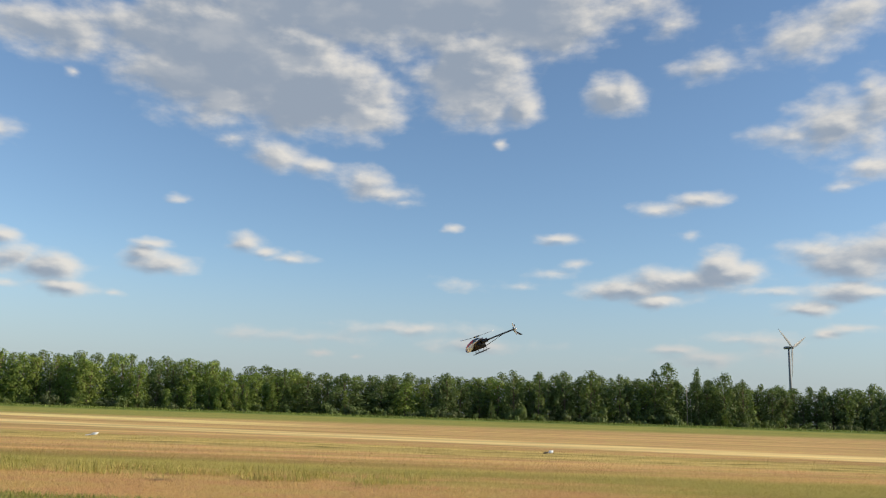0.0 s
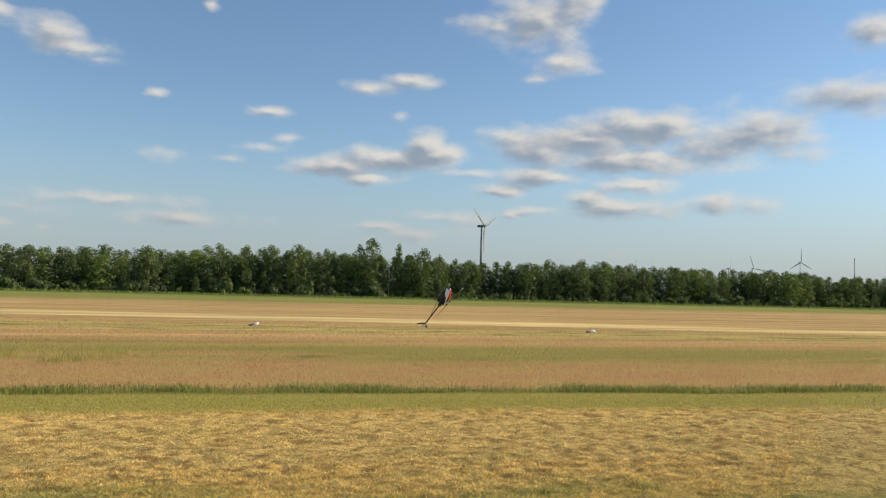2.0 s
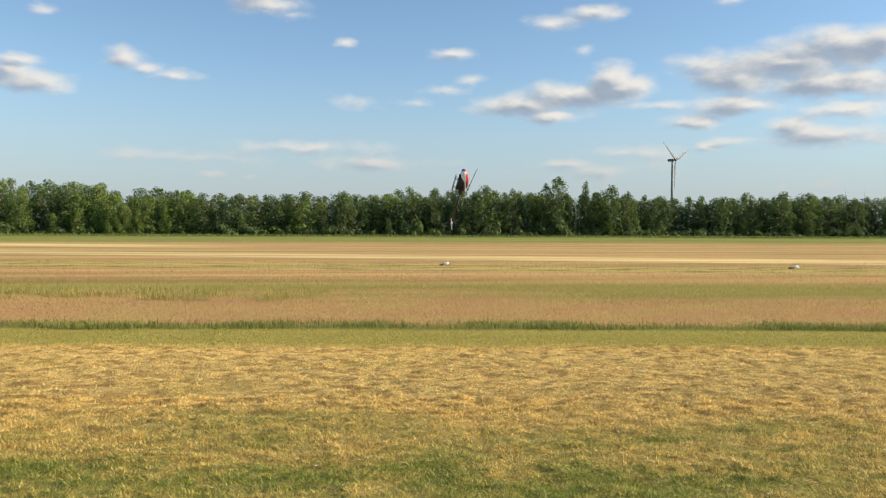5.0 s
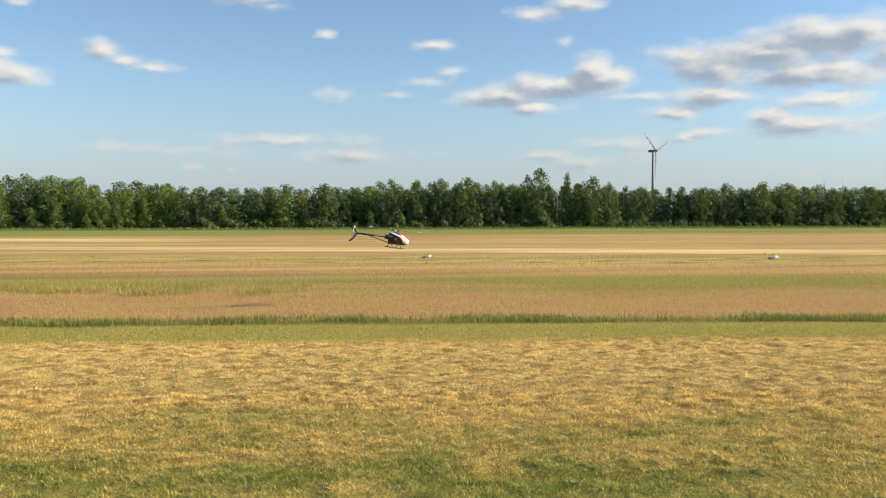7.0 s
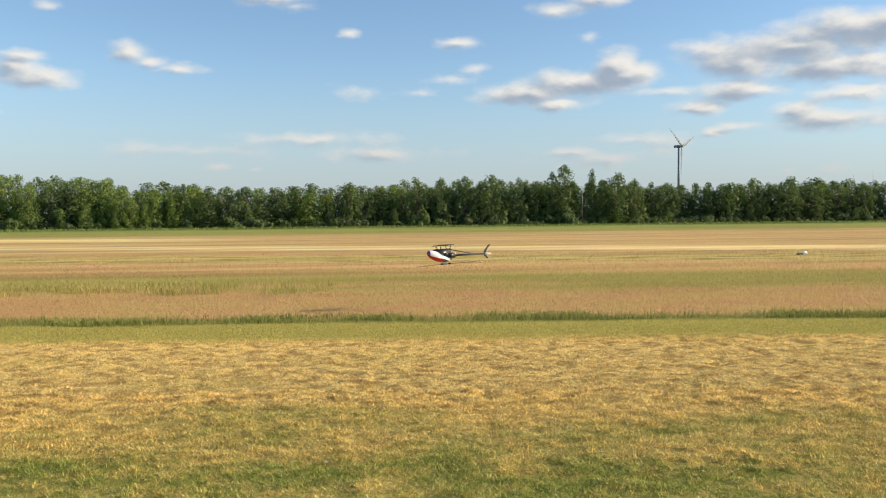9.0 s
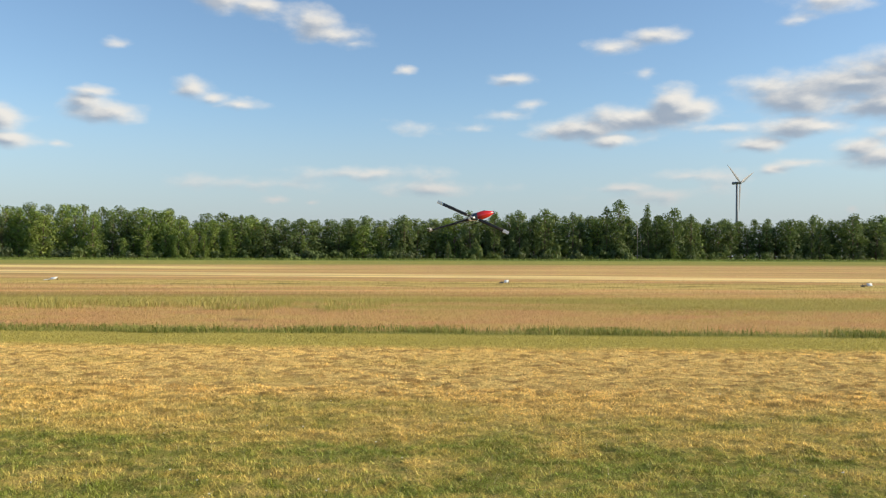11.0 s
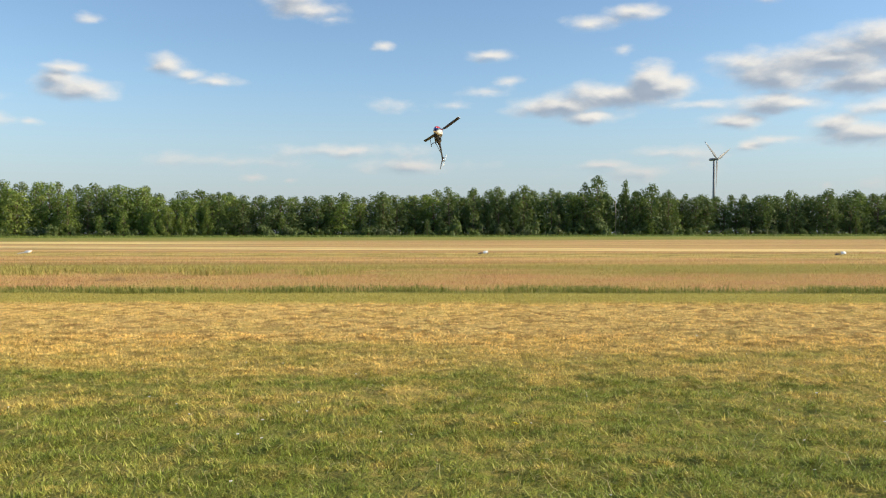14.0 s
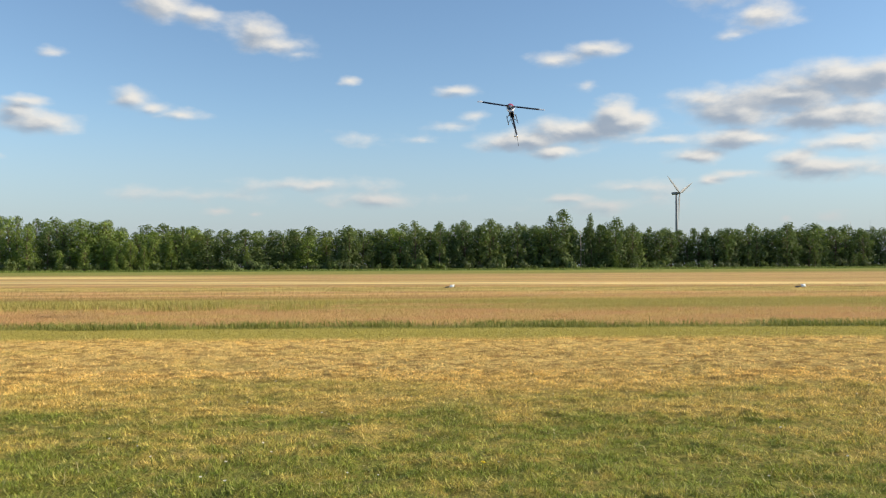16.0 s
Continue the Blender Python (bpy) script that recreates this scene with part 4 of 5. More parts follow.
def motions():
    flight = [
        (0, pose(1.365, 18.885, 3.280, -18.4, 18.7, 147.6)), (0.1, pose(2.378, 18.849, 1.930, -1.1, 7.1, 154.2)), (0.2, pose(3.223, 18.721, 1.344, -4.7, 7.4, 170.4)),
        (0.3, pose(3.813, 18.611, 1.416, -2.3, 0.5, -146.6)), (0.4, pose(4.338, 18.498, 1.846, 1.7, -11.4, -103.6)), (0.5, pose(5.456, 21.298, 2.497, 9.4, -9.0, -49.3)),
        (0.6, pose(5.475, 20.222, 3.151, -1.7, 24.8, -33.8)), (0.65, pose(5.142, 18.223, 3.282, 9.5, -3.5, 8.0)), (0.7, pose(6.313, 21.492, 3.830, 23.5, -36.0, 44.8)),
        (0.8, pose(6.652, 21.358, 4.129, 8.4, -71.7, 121.0)), (0.9, pose(6.948, 21.236, 4.365, -86.9, -77.4, -116.0)), (1, pose(6.987, 21.206, 4.502, -112.2, -76.5, -90.8)),
        (1.1, pose(7.047, 21.183, 4.528, -139.7, -71.7, -63.2)), (1.2, pose(7.511, 21.045, 4.354, -133.4, -74.0, -70.9)), (1.3, pose(7.888, 20.934, 4.132, -125.9, -76.1, -79.7)),
        (1.4, pose(8.128, 20.856, 4.012, -143.1, -72.4, -62.6)), (1.5, pose(8.357, 20.786, 3.815, -128.9, -69.9, -78.0)), (1.6, pose(8.354, 20.818, 3.471, -140.8, -67.1, -66.5)),
        (1.7, pose(8.307, 20.864, 3.109, -142.8, -67.5, -64.7)), (1.8, pose(8.345, 20.872, 2.689, -149.8, -65.7, -58.0)), (1.9, pose(8.312, 20.903, 2.191, -148.9, -58.4, -61.6)),
        (2, pose(8.292, 20.916, 1.541, -144.5, -48.2, -57.2)), (2.1, pose(8.075, 20.999, 1.366, -179.3, -26.9, -49.1)), (2.2, pose(7.853, 21.083, 1.403, 176.0, -7.6, -38.8)),
        (2.3, pose(7.628, 21.167, 1.532, 174.2, -1.5, -28.8)), (2.4, pose(7.501, 21.213, 1.710, 172.2, -7.2, -60.2)), (2.5, pose(7.094, 20.823, 2.000, -175.2, -23.2, -103.1)),
        (2.6, pose(6.633, 20.235, 2.161, -123.8, -62.9, -167.6)), (2.7, pose(6.368, 20.314, 2.389, -94.0, -29.5, 177.5)), (2.8, pose(6.035, 20.409, 2.543, -84.4, 26.8, 168.9)),
        (2.9, pose(5.803, 20.476, 2.555, -77.3, 43.9, 178.3)), (3, pose(5.541, 20.547, 2.582, -75.0, 53.8, -177.7)), (3.1, pose(5.200, 20.646, 2.290, -54.0, 61.2, -158.7)),
        (3.2, pose(4.799, 20.751, 1.940, -23.6, 63.2, -129.1)), (3.3, pose(4.151, 19.052, 1.520, -8.3, 36.4, -102.0)), (3.4, pose(3.891, 19.099, 1.070, -26.7, 25.2, -91.8)),
        (3.5, pose(3.715, 19.113, 0.594, -8.1, 11.3, -98.1)), (3.6, pose(3.598, 19.127, 0.460, -4.6, 2.6, -79.5)), (3.7, pose(3.548, 19.148, 0.655, -2.6, -1.4, -37.6)),
        (3.8, pose(3.471, 19.161, 0.639, 2.7, 8.9, -10.7)), (3.9, pose(3.342, 19.181, 0.584, 0.9, 8.9, 58.7)), (4, pose(3.107, 19.214, 0.490, -1.4, 2.8, 117.7)),
        (4.1, pose(3.111, 19.212, 0.461, -2.1, 0.4, 165.1)), (4.2, pose(3.009, 19.227, 0.432, -1.6, 0.8, -151.9)), (4.3, pose(2.908, 19.243, 0.429, -3.4, -5.2, -147.9)),
        (4.4, pose(2.783, 19.286, 0.915, -31.1, -36.5, -156.1)), (4.5, pose(2.839, 19.290, 1.376, -37.2, -60.7, -151.4)), (4.6, pose(2.999, 19.266, 1.948, -65.9, -80.0, -116.8)),
        (4.7, pose(3.040, 19.251, 2.281, -92.6, -79.4, -90.8)), (4.8, pose(2.989, 19.245, 2.627, -114.6, -76.7, -68.5)), (4.9, pose(3.241, 19.201, 2.683, -128.9, -73.8, -55.4)),
        (5, pose(3.414, 19.170, 2.714, -131.8, -68.6, -53.5)), (5.1, pose(3.654, 19.128, 2.672, -132.0, -68.6, -54.0)), (5.2, pose(3.845, 19.099, 2.486, -126.1, -67.6, -61.2)),
        (5.5, pose(3.717, 19.139, 2.035, -166.8, -55.5, -46.2)), (5.65, pose(3.489, 18.420, 1.885, 128.4, -38.2, -28.6)), (5.8, pose(3.262, 17.702, 1.735, 80.7, -18.6, -37.1)),
        (6.1, pose(3.030, 17.743, 1.586, 25.0, 25.0, -54.8)), (6.4, pose(2.647, 17.601, 1.502, -9.3, 17.9, -132.1)), (6.6, pose(2.387, 17.436, 1.451, -4.9, 6.0, 166.3)),
        (6.8, pose(2.190, 17.259, 1.415, -1.3, 6.6, 100.3)), (7, pose(1.997, 17.081, 1.391, 4.1, 6.8, 25.3)), (7.2, pose(1.956, 16.884, 1.391, 2.3, 6.8, -27.6)),
        (7.3, pose(1.970, 16.883, 1.406, -0.4, 8.4, -37.3)), (7.4, pose(1.928, 16.889, 1.482, -2.1, 8.4, -47.5)), (7.45, pose(1.947, 16.887, 1.491, 8.5, 6.3, 10.9)),
        (7.5, pose(1.965, 16.885, 1.488, 18.6, -5.1, 77.5)), (7.55, pose(1.984, 16.883, 1.572, 17.5, -11.8, 115.2)), (7.6, pose(2.025, 16.879, 1.645, 8.3, -18.8, 146.5)),
        (7.7, pose(2.146, 16.359, 1.843, -14.0, -24.2, -167.8)), (7.8, pose(2.325, 16.334, 1.904, -47.5, -76.8, -158.0)), (7.9, pose(2.527, 16.303, 1.965, 167.5, -43.3, -17.7)),
        (8, pose(2.939, 17.757, 1.909, -147.0, -6.8, -15.6)), (8.05, pose(2.937, 17.251, 1.797, -169.1, -4.9, -55.4)), (8.1, pose(2.935, 16.745, 1.685, 172.4, -17.4, -93.8)),
        (8.2, pose(2.894, 16.244, 1.682, -175.3, -6.5, -158.1)), (8.3, pose(2.849, 15.743, 1.495, -175.5, -0.2, 151.3)), (8.4, pose(2.772, 15.248, 1.435, -176.2, -0.4, 169.7)),
        (8.45, pose(2.720, 15.256, 1.370, -176.8, 0.5, 124.9)), (8.5, pose(2.787, 15.750, 1.304, 158.6, 1.4, 85.7)), (8.6, pose(2.646, 15.267, 1.292, 169.5, -18.1, 3.9)),
        (8.7, pose(2.519, 15.287, 1.226, 170.5, -4.4, -17.9)), (8.8, pose(2.412, 15.302, 1.170, 175.0, 4.4, -68.6)), (8.9, pose(2.316, 15.316, 1.146, -177.8, 3.6, -116.1)),
        (9, pose(2.355, 15.811, 1.027, -174.2, 1.2, -158.0)), (9.1, pose(2.064, 15.348, 1.051, -171.9, -0.1, 160.8)), (9.2, pose(1.931, 15.369, 1.126, -178.6, 2.0, 88.6)),
        (9.25, pose(1.896, 15.375, 1.180, 170.2, 13.5, 24.7)), (9.3, pose(1.872, 15.380, 1.243, 172.1, 20.9, -50.3)), (9.4, pose(1.844, 15.387, 1.413, 158.3, 7.5, -18.9)),
        (9.5, pose(1.831, 16.900, 1.504, 155.2, -34.0, -35.3)), (9.6, pose(1.700, 15.405, 1.916, -163.7, -76.5, -119.0)), (9.7, pose(1.592, 15.412, 2.134, -97.2, -27.2, -144.8)),
        (10, pose(1.801, 16.692, 2.213, -60.8, -5.9, -174.0)), (10.3, pose(1.886, 16.682, 2.176, -42.3, 39.0, -137.6)), (10.6, pose(1.972, 16.670, 2.139, 4.1, 32.2, -60.5)),
        (10.9, pose(2.001, 16.665, 2.103, 66.8, -5.2, -25.5)), (11.2, pose(2.030, 16.660, 2.067, 147.7, -29.4, -28.9)), (11.5, pose(2.157, 17.852, 2.052, -179.9, -15.0, -96.9)),
        (11.7, pose(2.121, 17.857, 1.989, -174.0, -9.7, -135.2)), (11.8, pose(2.116, 17.858, 1.946, -171.8, -10.0, -155.9)), (11.9, pose(2.256, 17.845, 1.831, 176.6, -12.9, 141.2)),
        (12, pose(2.384, 17.832, 1.715, 153.9, -7.0, 129.7)), (12.025, pose(2.437, 17.825, 1.719, 165.2, -12.6, 76.0)), (12.05, pose(2.489, 17.818, 1.724, 176.5, -7.0, 22.3)),
        (12.1, pose(2.606, 17.800, 1.744, 175.5, -11.1, -36.6)), (12.2, pose(2.852, 17.762, 1.760, 177.6, -19.6, -54.7)), (12.3, pose(2.929, 17.748, 1.776, -178.2, -22.6, -86.4)),
        (12.4, pose(2.982, 17.735, 1.889, -173.8, -18.5, -108.9)), (12.5, pose(3.058, 17.716, 2.002, -173.4, -3.8, -152.8)), (12.6, pose(3.044, 17.698, 2.342, -146.2, 37.9, -178.3)),
        (12.65, pose(2.978, 17.702, 2.439, -125.2, 69.5, 170.4)), (12.7, pose(2.911, 17.706, 2.536, 50.5, 76.9, -43.1)), (12.8, pose(2.719, 17.723, 2.692, 47.2, 13.1, -28.9)),
        (12.85, pose(2.611, 17.734, 2.746, 91.8, -19.5, -14.9)), (12.9, pose(2.503, 17.745, 2.799, 149.3, -51.4, -34.7)), (13, pose(2.300, 17.769, 2.833, -63.2, -67.6, -147.8)),
        (13.1, pose(2.125, 17.788, 2.852, -59.0, -27.3, -167.6)), (13.2, pose(2.022, 17.803, 2.823, -27.0, 7.0, -141.8)), (13.3, pose(1.991, 17.805, 2.831, -5.7, 17.2, -96.3)),
        (13.4, pose(1.937, 17.817, 2.766, 1.8, 17.7, -43.6)), (13.5, pose(1.955, 17.822, 2.690, 9.7, 2.2, -33.3)), (13.55, pose(1.975, 17.820, 2.685, 9.4, -3.4, 9.6)),
        (13.6, pose(1.994, 17.818, 2.681, 5.4, -7.3, 52.9)), (13.65, pose(1.983, 17.818, 2.694, -2.2, -5.0, 95.2)), (13.7, pose(1.973, 17.818, 2.707, -8.3, -0.5, 132.7)),
        (13.8, pose(1.939, 17.817, 2.757, -9.3, 8.3, -172.2)), (13.9, pose(1.880, 17.808, 2.903, -4.6, -7.2, -134.1)), (14, pose(1.821, 17.795, 3.085, -17.5, -28.0, -102.4)),
        (14.1, pose(1.829, 17.770, 3.285, -13.1, -0.3, -57.4)), (14.2, pose(1.850, 17.747, 3.449, 9.0, 26.6, -15.2)), (14.3, pose(1.930, 17.712, 3.635, 14.9, 1.0, 31.1)),
        (14.4, pose(2.011, 17.674, 3.832, 2.5, -14.6, 86.5)), (14.5, pose(2.094, 17.677, 3.747, -7.8, -6.3, 128.6)), (14.6, pose(2.061, 17.665, 3.855, -16.5, 11.8, 177.4)),
        (14.7, pose(2.135, 17.652, 3.879, -19.8, -3.1, -144.1)), (14.75, pose(2.161, 17.653, 3.856, -10.2, -12.6, -120.9)), (14.8, pose(2.187, 17.655, 3.821, -19.8, -21.6, -93.6)),
        (14.85, pose(2.248, 17.642, 3.856, -22.9, -9.4, -72.8)), (14.9, pose(2.321, 17.627, 3.891, -13.1, 7.2, -56.2)), (15, pose(2.467, 17.598, 3.949, 11.8, 28.6, -12.9)),
        (15.1, pose(2.671, 17.552, 4.049, 28.4, -11.9, 35.3)), (15.2, pose(2.873, 17.501, 4.160, -27.9, -39.9, 91.5)), (15.3, pose(2.969, 17.463, 4.284, -33.6, -11.4, 141.2)),
        (15.4, pose(3.063, 17.422, 4.420, -15.2, 27.4, -168.7)), (15.5, pose(3.111, 17.398, 4.499, -19.0, 2.5, -137.4)), (15.55, pose(3.191, 17.382, 4.509, -17.2, -10.6, -118.2)),
        (15.6, pose(3.271, 17.365, 4.520, -27.8, -19.5, -88.0)), (15.65, pose(3.362, 17.346, 4.530, -21.6, -1.7, -73.6)), (15.7, pose(3.454, 17.328, 4.529, -12.5, 14.8, -61.4)),
        (15.8, pose(3.637, 17.296, 4.503, 17.7, 39.1, -17.9)), (15.9, pose(3.847, 17.274, 4.383, 38.8, -12.2, 27.1)), (16, pose(4.044, 17.245, 4.298, -12.3, -40.4, 85.7)),
    ]
    spin = [
        (0, pose(0.0, 0, 0.155, 0, 0, -37)), (0.1, pose(0.0, 0, 0.155, 0, 0, 23)), (0.2, pose(0.0, 0, 0.155, 0, 0, 83)), (0.3, pose(0.0, 0, 0.155, 0, 0, 143)),
        (0.4, pose(0.0, 0, 0.155, 0, 0, 203)), (0.5, pose(0.0, 0, 0.155, 0, 0, 263)), (0.6, pose(0.0, 0, 0.155, 0, 0, 323)), (0.65, pose(0.0, 0, 0.155, 0, 0, 383)),
        (0.7, pose(0.0, 0, 0.155, 0, 0, 443)), (0.8, pose(0.0, 0, 0.155, 0, 0, 503)), (0.9, pose(0.0, 0, 0.155, 0, 0, 450)), (1, pose(0.0, 0, 0.155, 0, 0, 454)),
        (1.1, pose(0.0, 0, 0.155, 0, 0, 443)), (1.2, pose(0.0, 0, 0.155, 0, 0, 449)), (1.3, pose(0.0, 0, 0.155, 0, 0, 460)), (1.4, pose(0.0, 0, 0.155, 0, 0, 451)),
        (1.5, pose(0.0, 0, 0.155, 0, 0, 438)), (1.6, pose(0.0, 0, 0.155, 0, 0, 408)), (1.7, pose(0.0, 0, 0.155, 0, 0, 364)), (1.8, pose(0.0, 0, 0.155, 0, 0, 424)),
        (1.9, pose(0.0, 0, 0.155, 0, 0, 484)), (2, pose(0.0, 0, 0.155, 0, 0, 564)), (2.1, pose(0.0, 0, 0.155, 0, 0, 624)), (2.2, pose(0.0, 0, 0.155, 0, 0, 684)),
        (2.3, pose(0.0, 0, 0.155, 0, 0, 744)), (2.4, pose(0.0, 0, 0.155, 0, 0, 804)), (2.5, pose(0.0, 0, 0.155, 0, 0, 786)), (2.6, pose(0.0, 0, 0.155, 0, 0, 777)),
        (2.7, pose(0.0, 0, 0.155, 0, 0, 707)), (2.8, pose(0.0, 0, 0.155, 0, 0, 778)), (2.9, pose(0.0, 0, 0.155, 0, 0, 863)), (3, pose(0.0, 0, 0.155, 0, 0, 929)),
        (3.1, pose(0.0, 0, 0.155, 0, 0, 969)), (3.2, pose(0.0, 0, 0.155, 0, 0, 1005)), (3.3, pose(0.0, 0, 0.155, 0, 0, 1051)), (3.4, pose(0.0, 0, 0.155, 0, 0, 1069)),
        (3.5, pose(0.0, 0, 0.155, 0, 0, 1131)), (3.6, pose(0.0, 0, 0.155, 0, 0, 1125)), (3.7, pose(0.0, 0, 0.155, 0, 0, 1197)), (3.8, pose(0.0, 0, 0.155, 0, 0, 1257)),
        (3.9, pose(0.0, 0, 0.155, 0, 0, 1317)), (4, pose(0.0, 0, 0.155, 0, 0, 1377)), (4.1, pose(0.0, 0, 0.155, 0, 0, 1437)), (4.2, pose(0.0, 0, 0.155, 0, 0, 1497)),
        (4.3, pose(0.0, 0, 0.155, 0, 0, 1557)), (4.4, pose(0.0, 0, 0.155, 0, 0, 1501)), (4.5, pose(0.0, 0, 0.155, 0, 0, 1561)), (4.6, pose(0.0, 0, 0.155, 0, 0, 1621)),
        (4.7, pose(0.0, 0, 0.155, 0, 0, 1681)), (4.8, pose(0.0, 0, 0.155, 0, 0, 1699)), (4.9, pose(0.0, 0, 0.155, 0, 0, 1695)), (5, pose(0.0, 0, 0.155, 0, 0, 1661)),
        (5.1, pose(0.0, 0, 0.155, 0, 0, 1693)), (5.2, pose(0.0, 0, 0.155, 0, 0, 1753)), (5.5, pose(0.0, 0, 0.155, 0, 0, 1813)), (5.8, pose(0.0, 0, 0.155, 0, 0, 1873)),
        (6.1, pose(0.0, 0, 0.155, 0, 0, 1933)), (6.4, pose(0.0, 0, 0.155, 0, 0, 1993)), (6.6, pose(0.0, 0, 0.155, 0, 0, 2053)), (6.8, pose(0.0, 0, 0.155, 0, 0, 2113)),
        (7, pose(0.0, 0, 0.155, 0, 0, 2173)), (7.2, pose(0.0, 0, 0.155, 0, 0, 2233)), (7.3, pose(0.0, 0, 0.155, 0, 0, 2222)), (7.4, pose(0.0, 0, 0.155, 0, 0, 2282)),
        (7.45, pose(0.0, 0, 0.155, 0, 0, 2342)), (7.5, pose(0.0, 0, 0.155, 0, 0, 2376)), (7.55, pose(0.0, 0, 0.155, 0, 0, 2436)), (7.6, pose(0.0, 0, 0.155, 0, 0, 2454)),
        (7.7, pose(0.0, 0, 0.155, 0, 0, 2409)), (7.8, pose(0.0, 0, 0.155, 0, 0, 2332)), (7.9, pose(0.0, 0, 0.155, 0, 0, 2416)), (8, pose(0.0, 0, 0.155, 0, 0, 2367)),
        (8.1, pose(0.0, 0, 0.155, 0, 0, 2333)), (8.2, pose(0.0, 0, 0.155, 0, 0, 2301)), (8.3, pose(0.0, 0, 0.155, 0, 0, 2227)), (8.4, pose(0.0, 0, 0.155, 0, 0, 2301)),
        (8.45, pose(0.0, 0, 0.155, 0, 0, 2361)), (8.5, pose(0.0, 0, 0.155, 0, 0, 2369)), (8.6, pose(0.0, 0, 0.155, 0, 0, 2284)), (8.7, pose(0.0, 0, 0.155, 0, 0, 2334)),
        (8.8, pose(0.0, 0, 0.155, 0, 0, 2384)), (8.9, pose(0.0, 0, 0.155, 0, 0, 2469)), (9, pose(0.0, 0, 0.155, 0, 0, 2401)), (9.1, pose(0.0, 0, 0.155, 0, 0, 2486)),
        (9.2, pose(0.0, 0, 0.155, 0, 0, 2525)), (9.25, pose(0.0, 0, 0.155, 0, 0, 2585)), (9.3, pose(0.0, 0, 0.155, 0, 0, 2646)), (9.4, pose(0.0, 0, 0.155, 0, 0, 2588)),
        (9.5, pose(0.0, 0, 0.155, 0, 0, 2623)), (9.6, pose(0.0, 0, 0.155, 0, 0, 2697)), (9.7, pose(0.0, 0, 0.155, 0, 0, 2760)), (10, pose(0.0, 0, 0.155, 0, 0, 2820)),
        (10.3, pose(0.0, 0, 0.155, 0, 0, 2880)), (10.6, pose(0.0, 0, 0.155, 0, 0, 2940)), (10.9, pose(0.0, 0, 0.155, 0, 0, 3000)), (11.2, pose(0.0, 0, 0.155, 0, 0, 3060)),
        (11.5, pose(0.0, 0, 0.155, 0, 0, 3120)), (11.7, pose(0.0, 0, 0.155, 0, 0, 3180)), (11.8, pose(0.0, 0, 0.155, 0, 0, 3240)), (11.9, pose(0.0, 0, 0.155, 0, 0, 3155)),
        (12, pose(0.0, 0, 0.155, 0, 0, 3236)), (12.05, pose(0.0, 0, 0.155, 0, 0, 3296)), (12.1, pose(0.0, 0, 0.155, 0, 0, 3354)), (12.2, pose(0.0, 0, 0.155, 0, 0, 3328)),
        (12.3, pose(0.0, 0, 0.155, 0, 0, 3388)), (12.4, pose(0.0, 0, 0.155, 0, 0, 3448)), (12.5, pose(0.0, 0, 0.155, 0, 0, 3384)), (12.6, pose(0.0, 0, 0.155, 0, 0, 3428)),
        (12.7, pose(0.0, 0, 0.155, 0, 0, 3513)), (12.8, pose(0.0, 0, 0.155, 0, 0, 3584)), (12.9, pose(0.0, 0, 0.155, 0, 0, 3669)), (13, pose(0.0, 0, 0.155, 0, 0, 3749)),
        (13.1, pose(0.0, 0, 0.155, 0, 0, 3815)), (13.2, pose(0.0, 0, 0.155, 0, 0, 3874)), (13.3, pose(0.0, 0, 0.155, 0, 0, 3947)), (13.4, pose(0.0, 0, 0.155, 0, 0, 4004)),
        (13.5, pose(0.0, 0, 0.155, 0, 0, 4064)), (13.6, pose(0.0, 0, 0.155, 0, 0, 4124)), (13.65, pose(0.0, 0, 0.155, 0, 0, 4184)), (13.7, pose(0.0, 0, 0.155, 0, 0, 4244)),
        (13.8, pose(0.0, 0, 0.155, 0, 0, 4201)), (13.9, pose(0.0, 0, 0.155, 0, 0, 4261)), (14, pose(0.0, 0, 0.155, 0, 0, 4176)), (14.1, pose(0.0, 0, 0.155, 0, 0, 4236)),
        (14.2, pose(0.0, 0, 0.155, 0, 0, 4210)), (14.3, pose(0.0, 0, 0.155, 0, 0, 4270)), (14.4, pose(0.0, 0, 0.155, 0, 0, 4221)), (14.5, pose(0.0, 0, 0.155, 0, 0, 4201)),
        (14.6, pose(0.0, 0, 0.155, 0, 0, 4233)), (14.7, pose(0.0, 0, 0.155, 0, 0, 4179)), (14.75, pose(0.0, 0, 0.155, 0, 0, 4239)), (14.8, pose(0.0, 0, 0.155, 0, 0, 4156)),
        (14.85, pose(0.0, 0, 0.155, 0, 0, 4216)), (14.9, pose(0.0, 0, 0.155, 0, 0, 4276)), (15, pose(0.0, 0, 0.155, 0, 0, 4201)), (15.1, pose(0.0, 0, 0.155, 0, 0, 4261)),
        (15.2, pose(0.0, 0, 0.155, 0, 0, 4254)), (15.3, pose(0.0, 0, 0.155, 0, 0, 4314)), (15.4, pose(0.0, 0, 0.155, 0, 0, 4297)), (15.5, pose(0.0, 0, 0.155, 0, 0, 4362)),
        (15.55, pose(0.0, 0, 0.155, 0, 0, 4422)), (15.6, pose(0.0, 0, 0.155, 0, 0, 4416)), (15.65, pose(0.0, 0, 0.155, 0, 0, 4476)), (15.7, pose(0.0, 0, 0.155, 0, 0, 4536)),
        (15.8, pose(0.0, 0, 0.155, 0, 0, 4546)), (15.9, pose(0.0, 0, 0.155, 0, 0, 4606)), (16, pose(0.0, 0, 0.155, 0, 0, 4557)),
    ]
    walk(heli, flight)
    walk(main_rotor, spin)
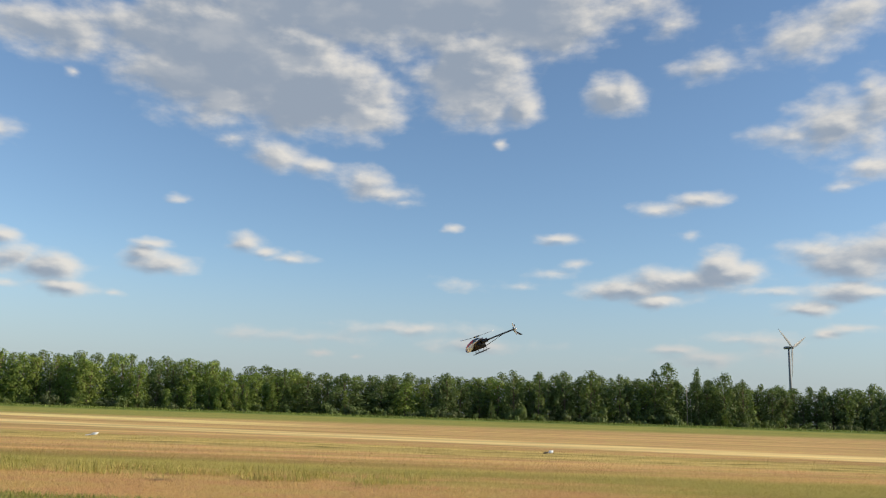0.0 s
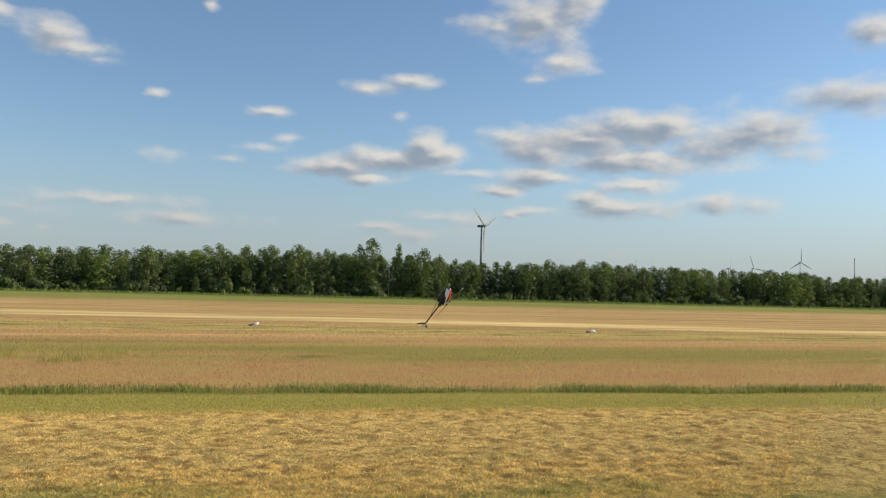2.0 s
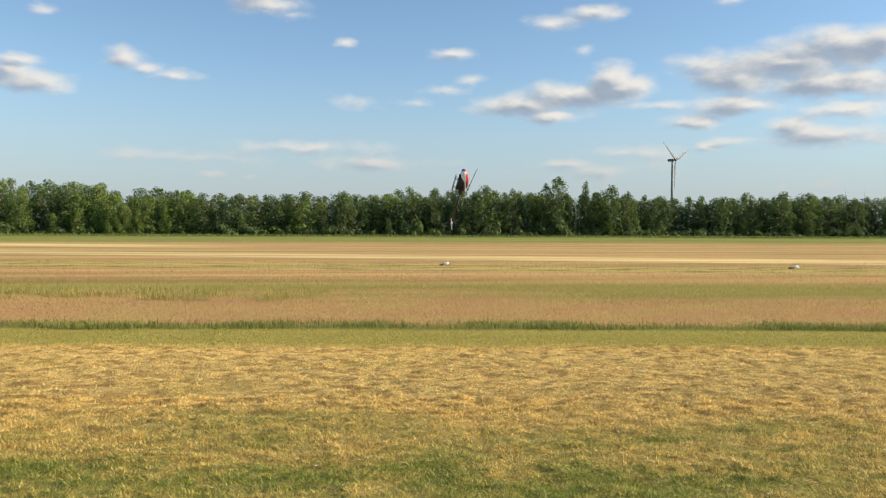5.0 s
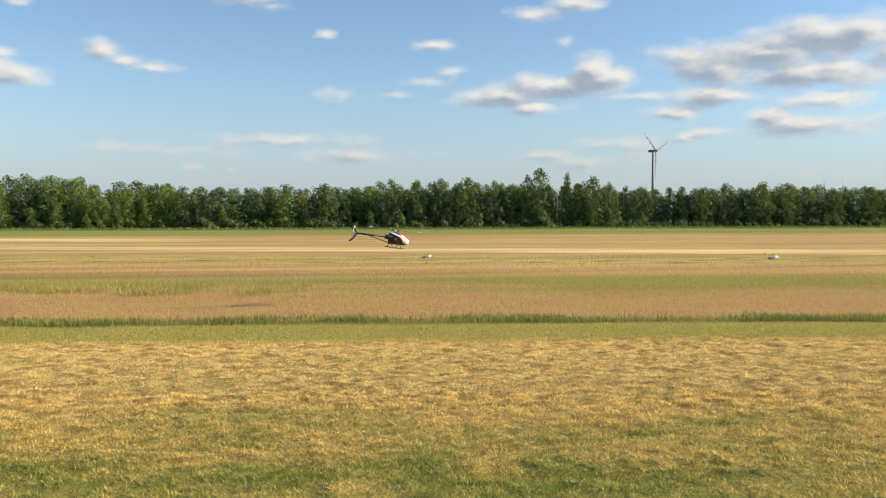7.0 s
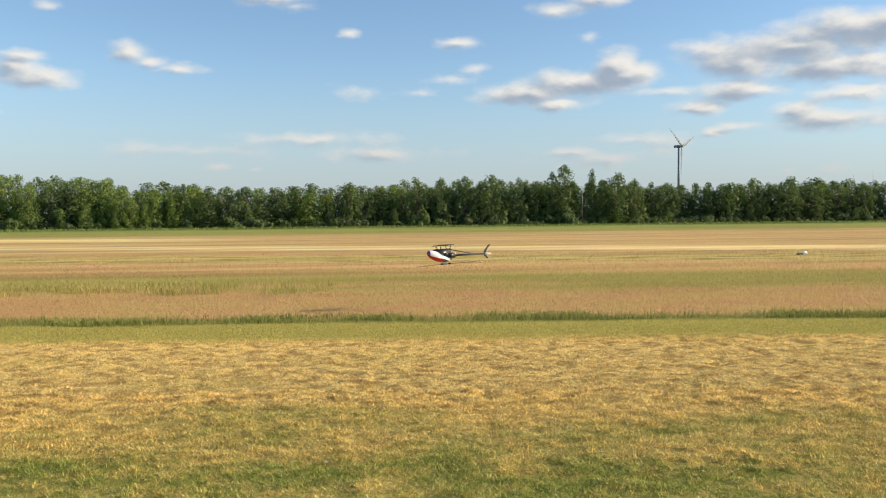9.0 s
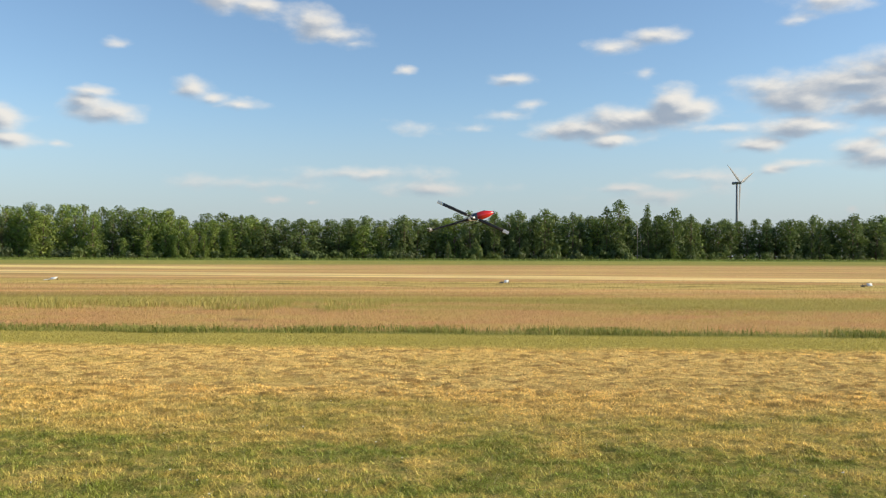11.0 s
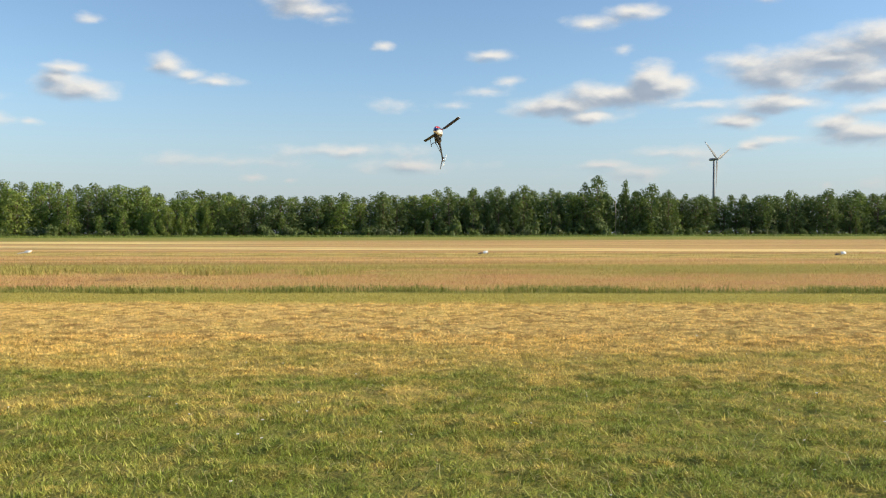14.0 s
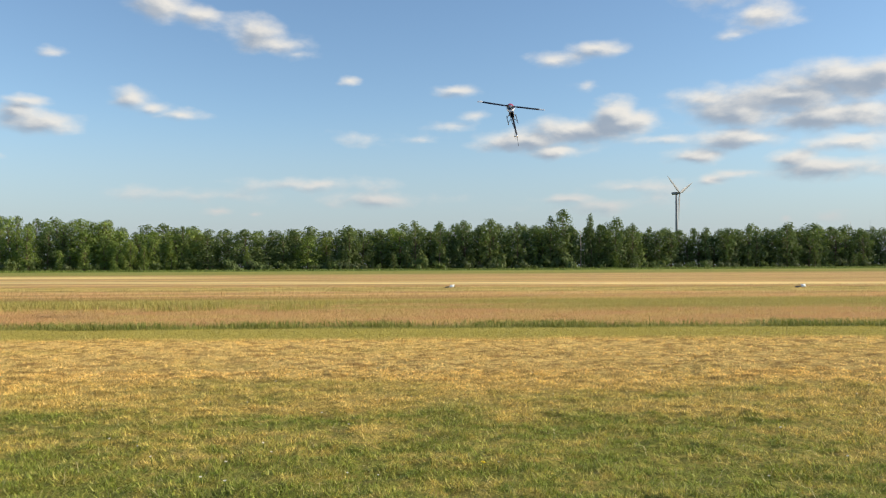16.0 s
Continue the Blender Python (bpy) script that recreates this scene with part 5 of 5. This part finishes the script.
    tail_rows = [(k / 10, pose(-.945, .045, 0, 0, (k * 67) % 360, 0)) for k in range(161)]
    walk(tail_rotor, tail_rows)


motions()
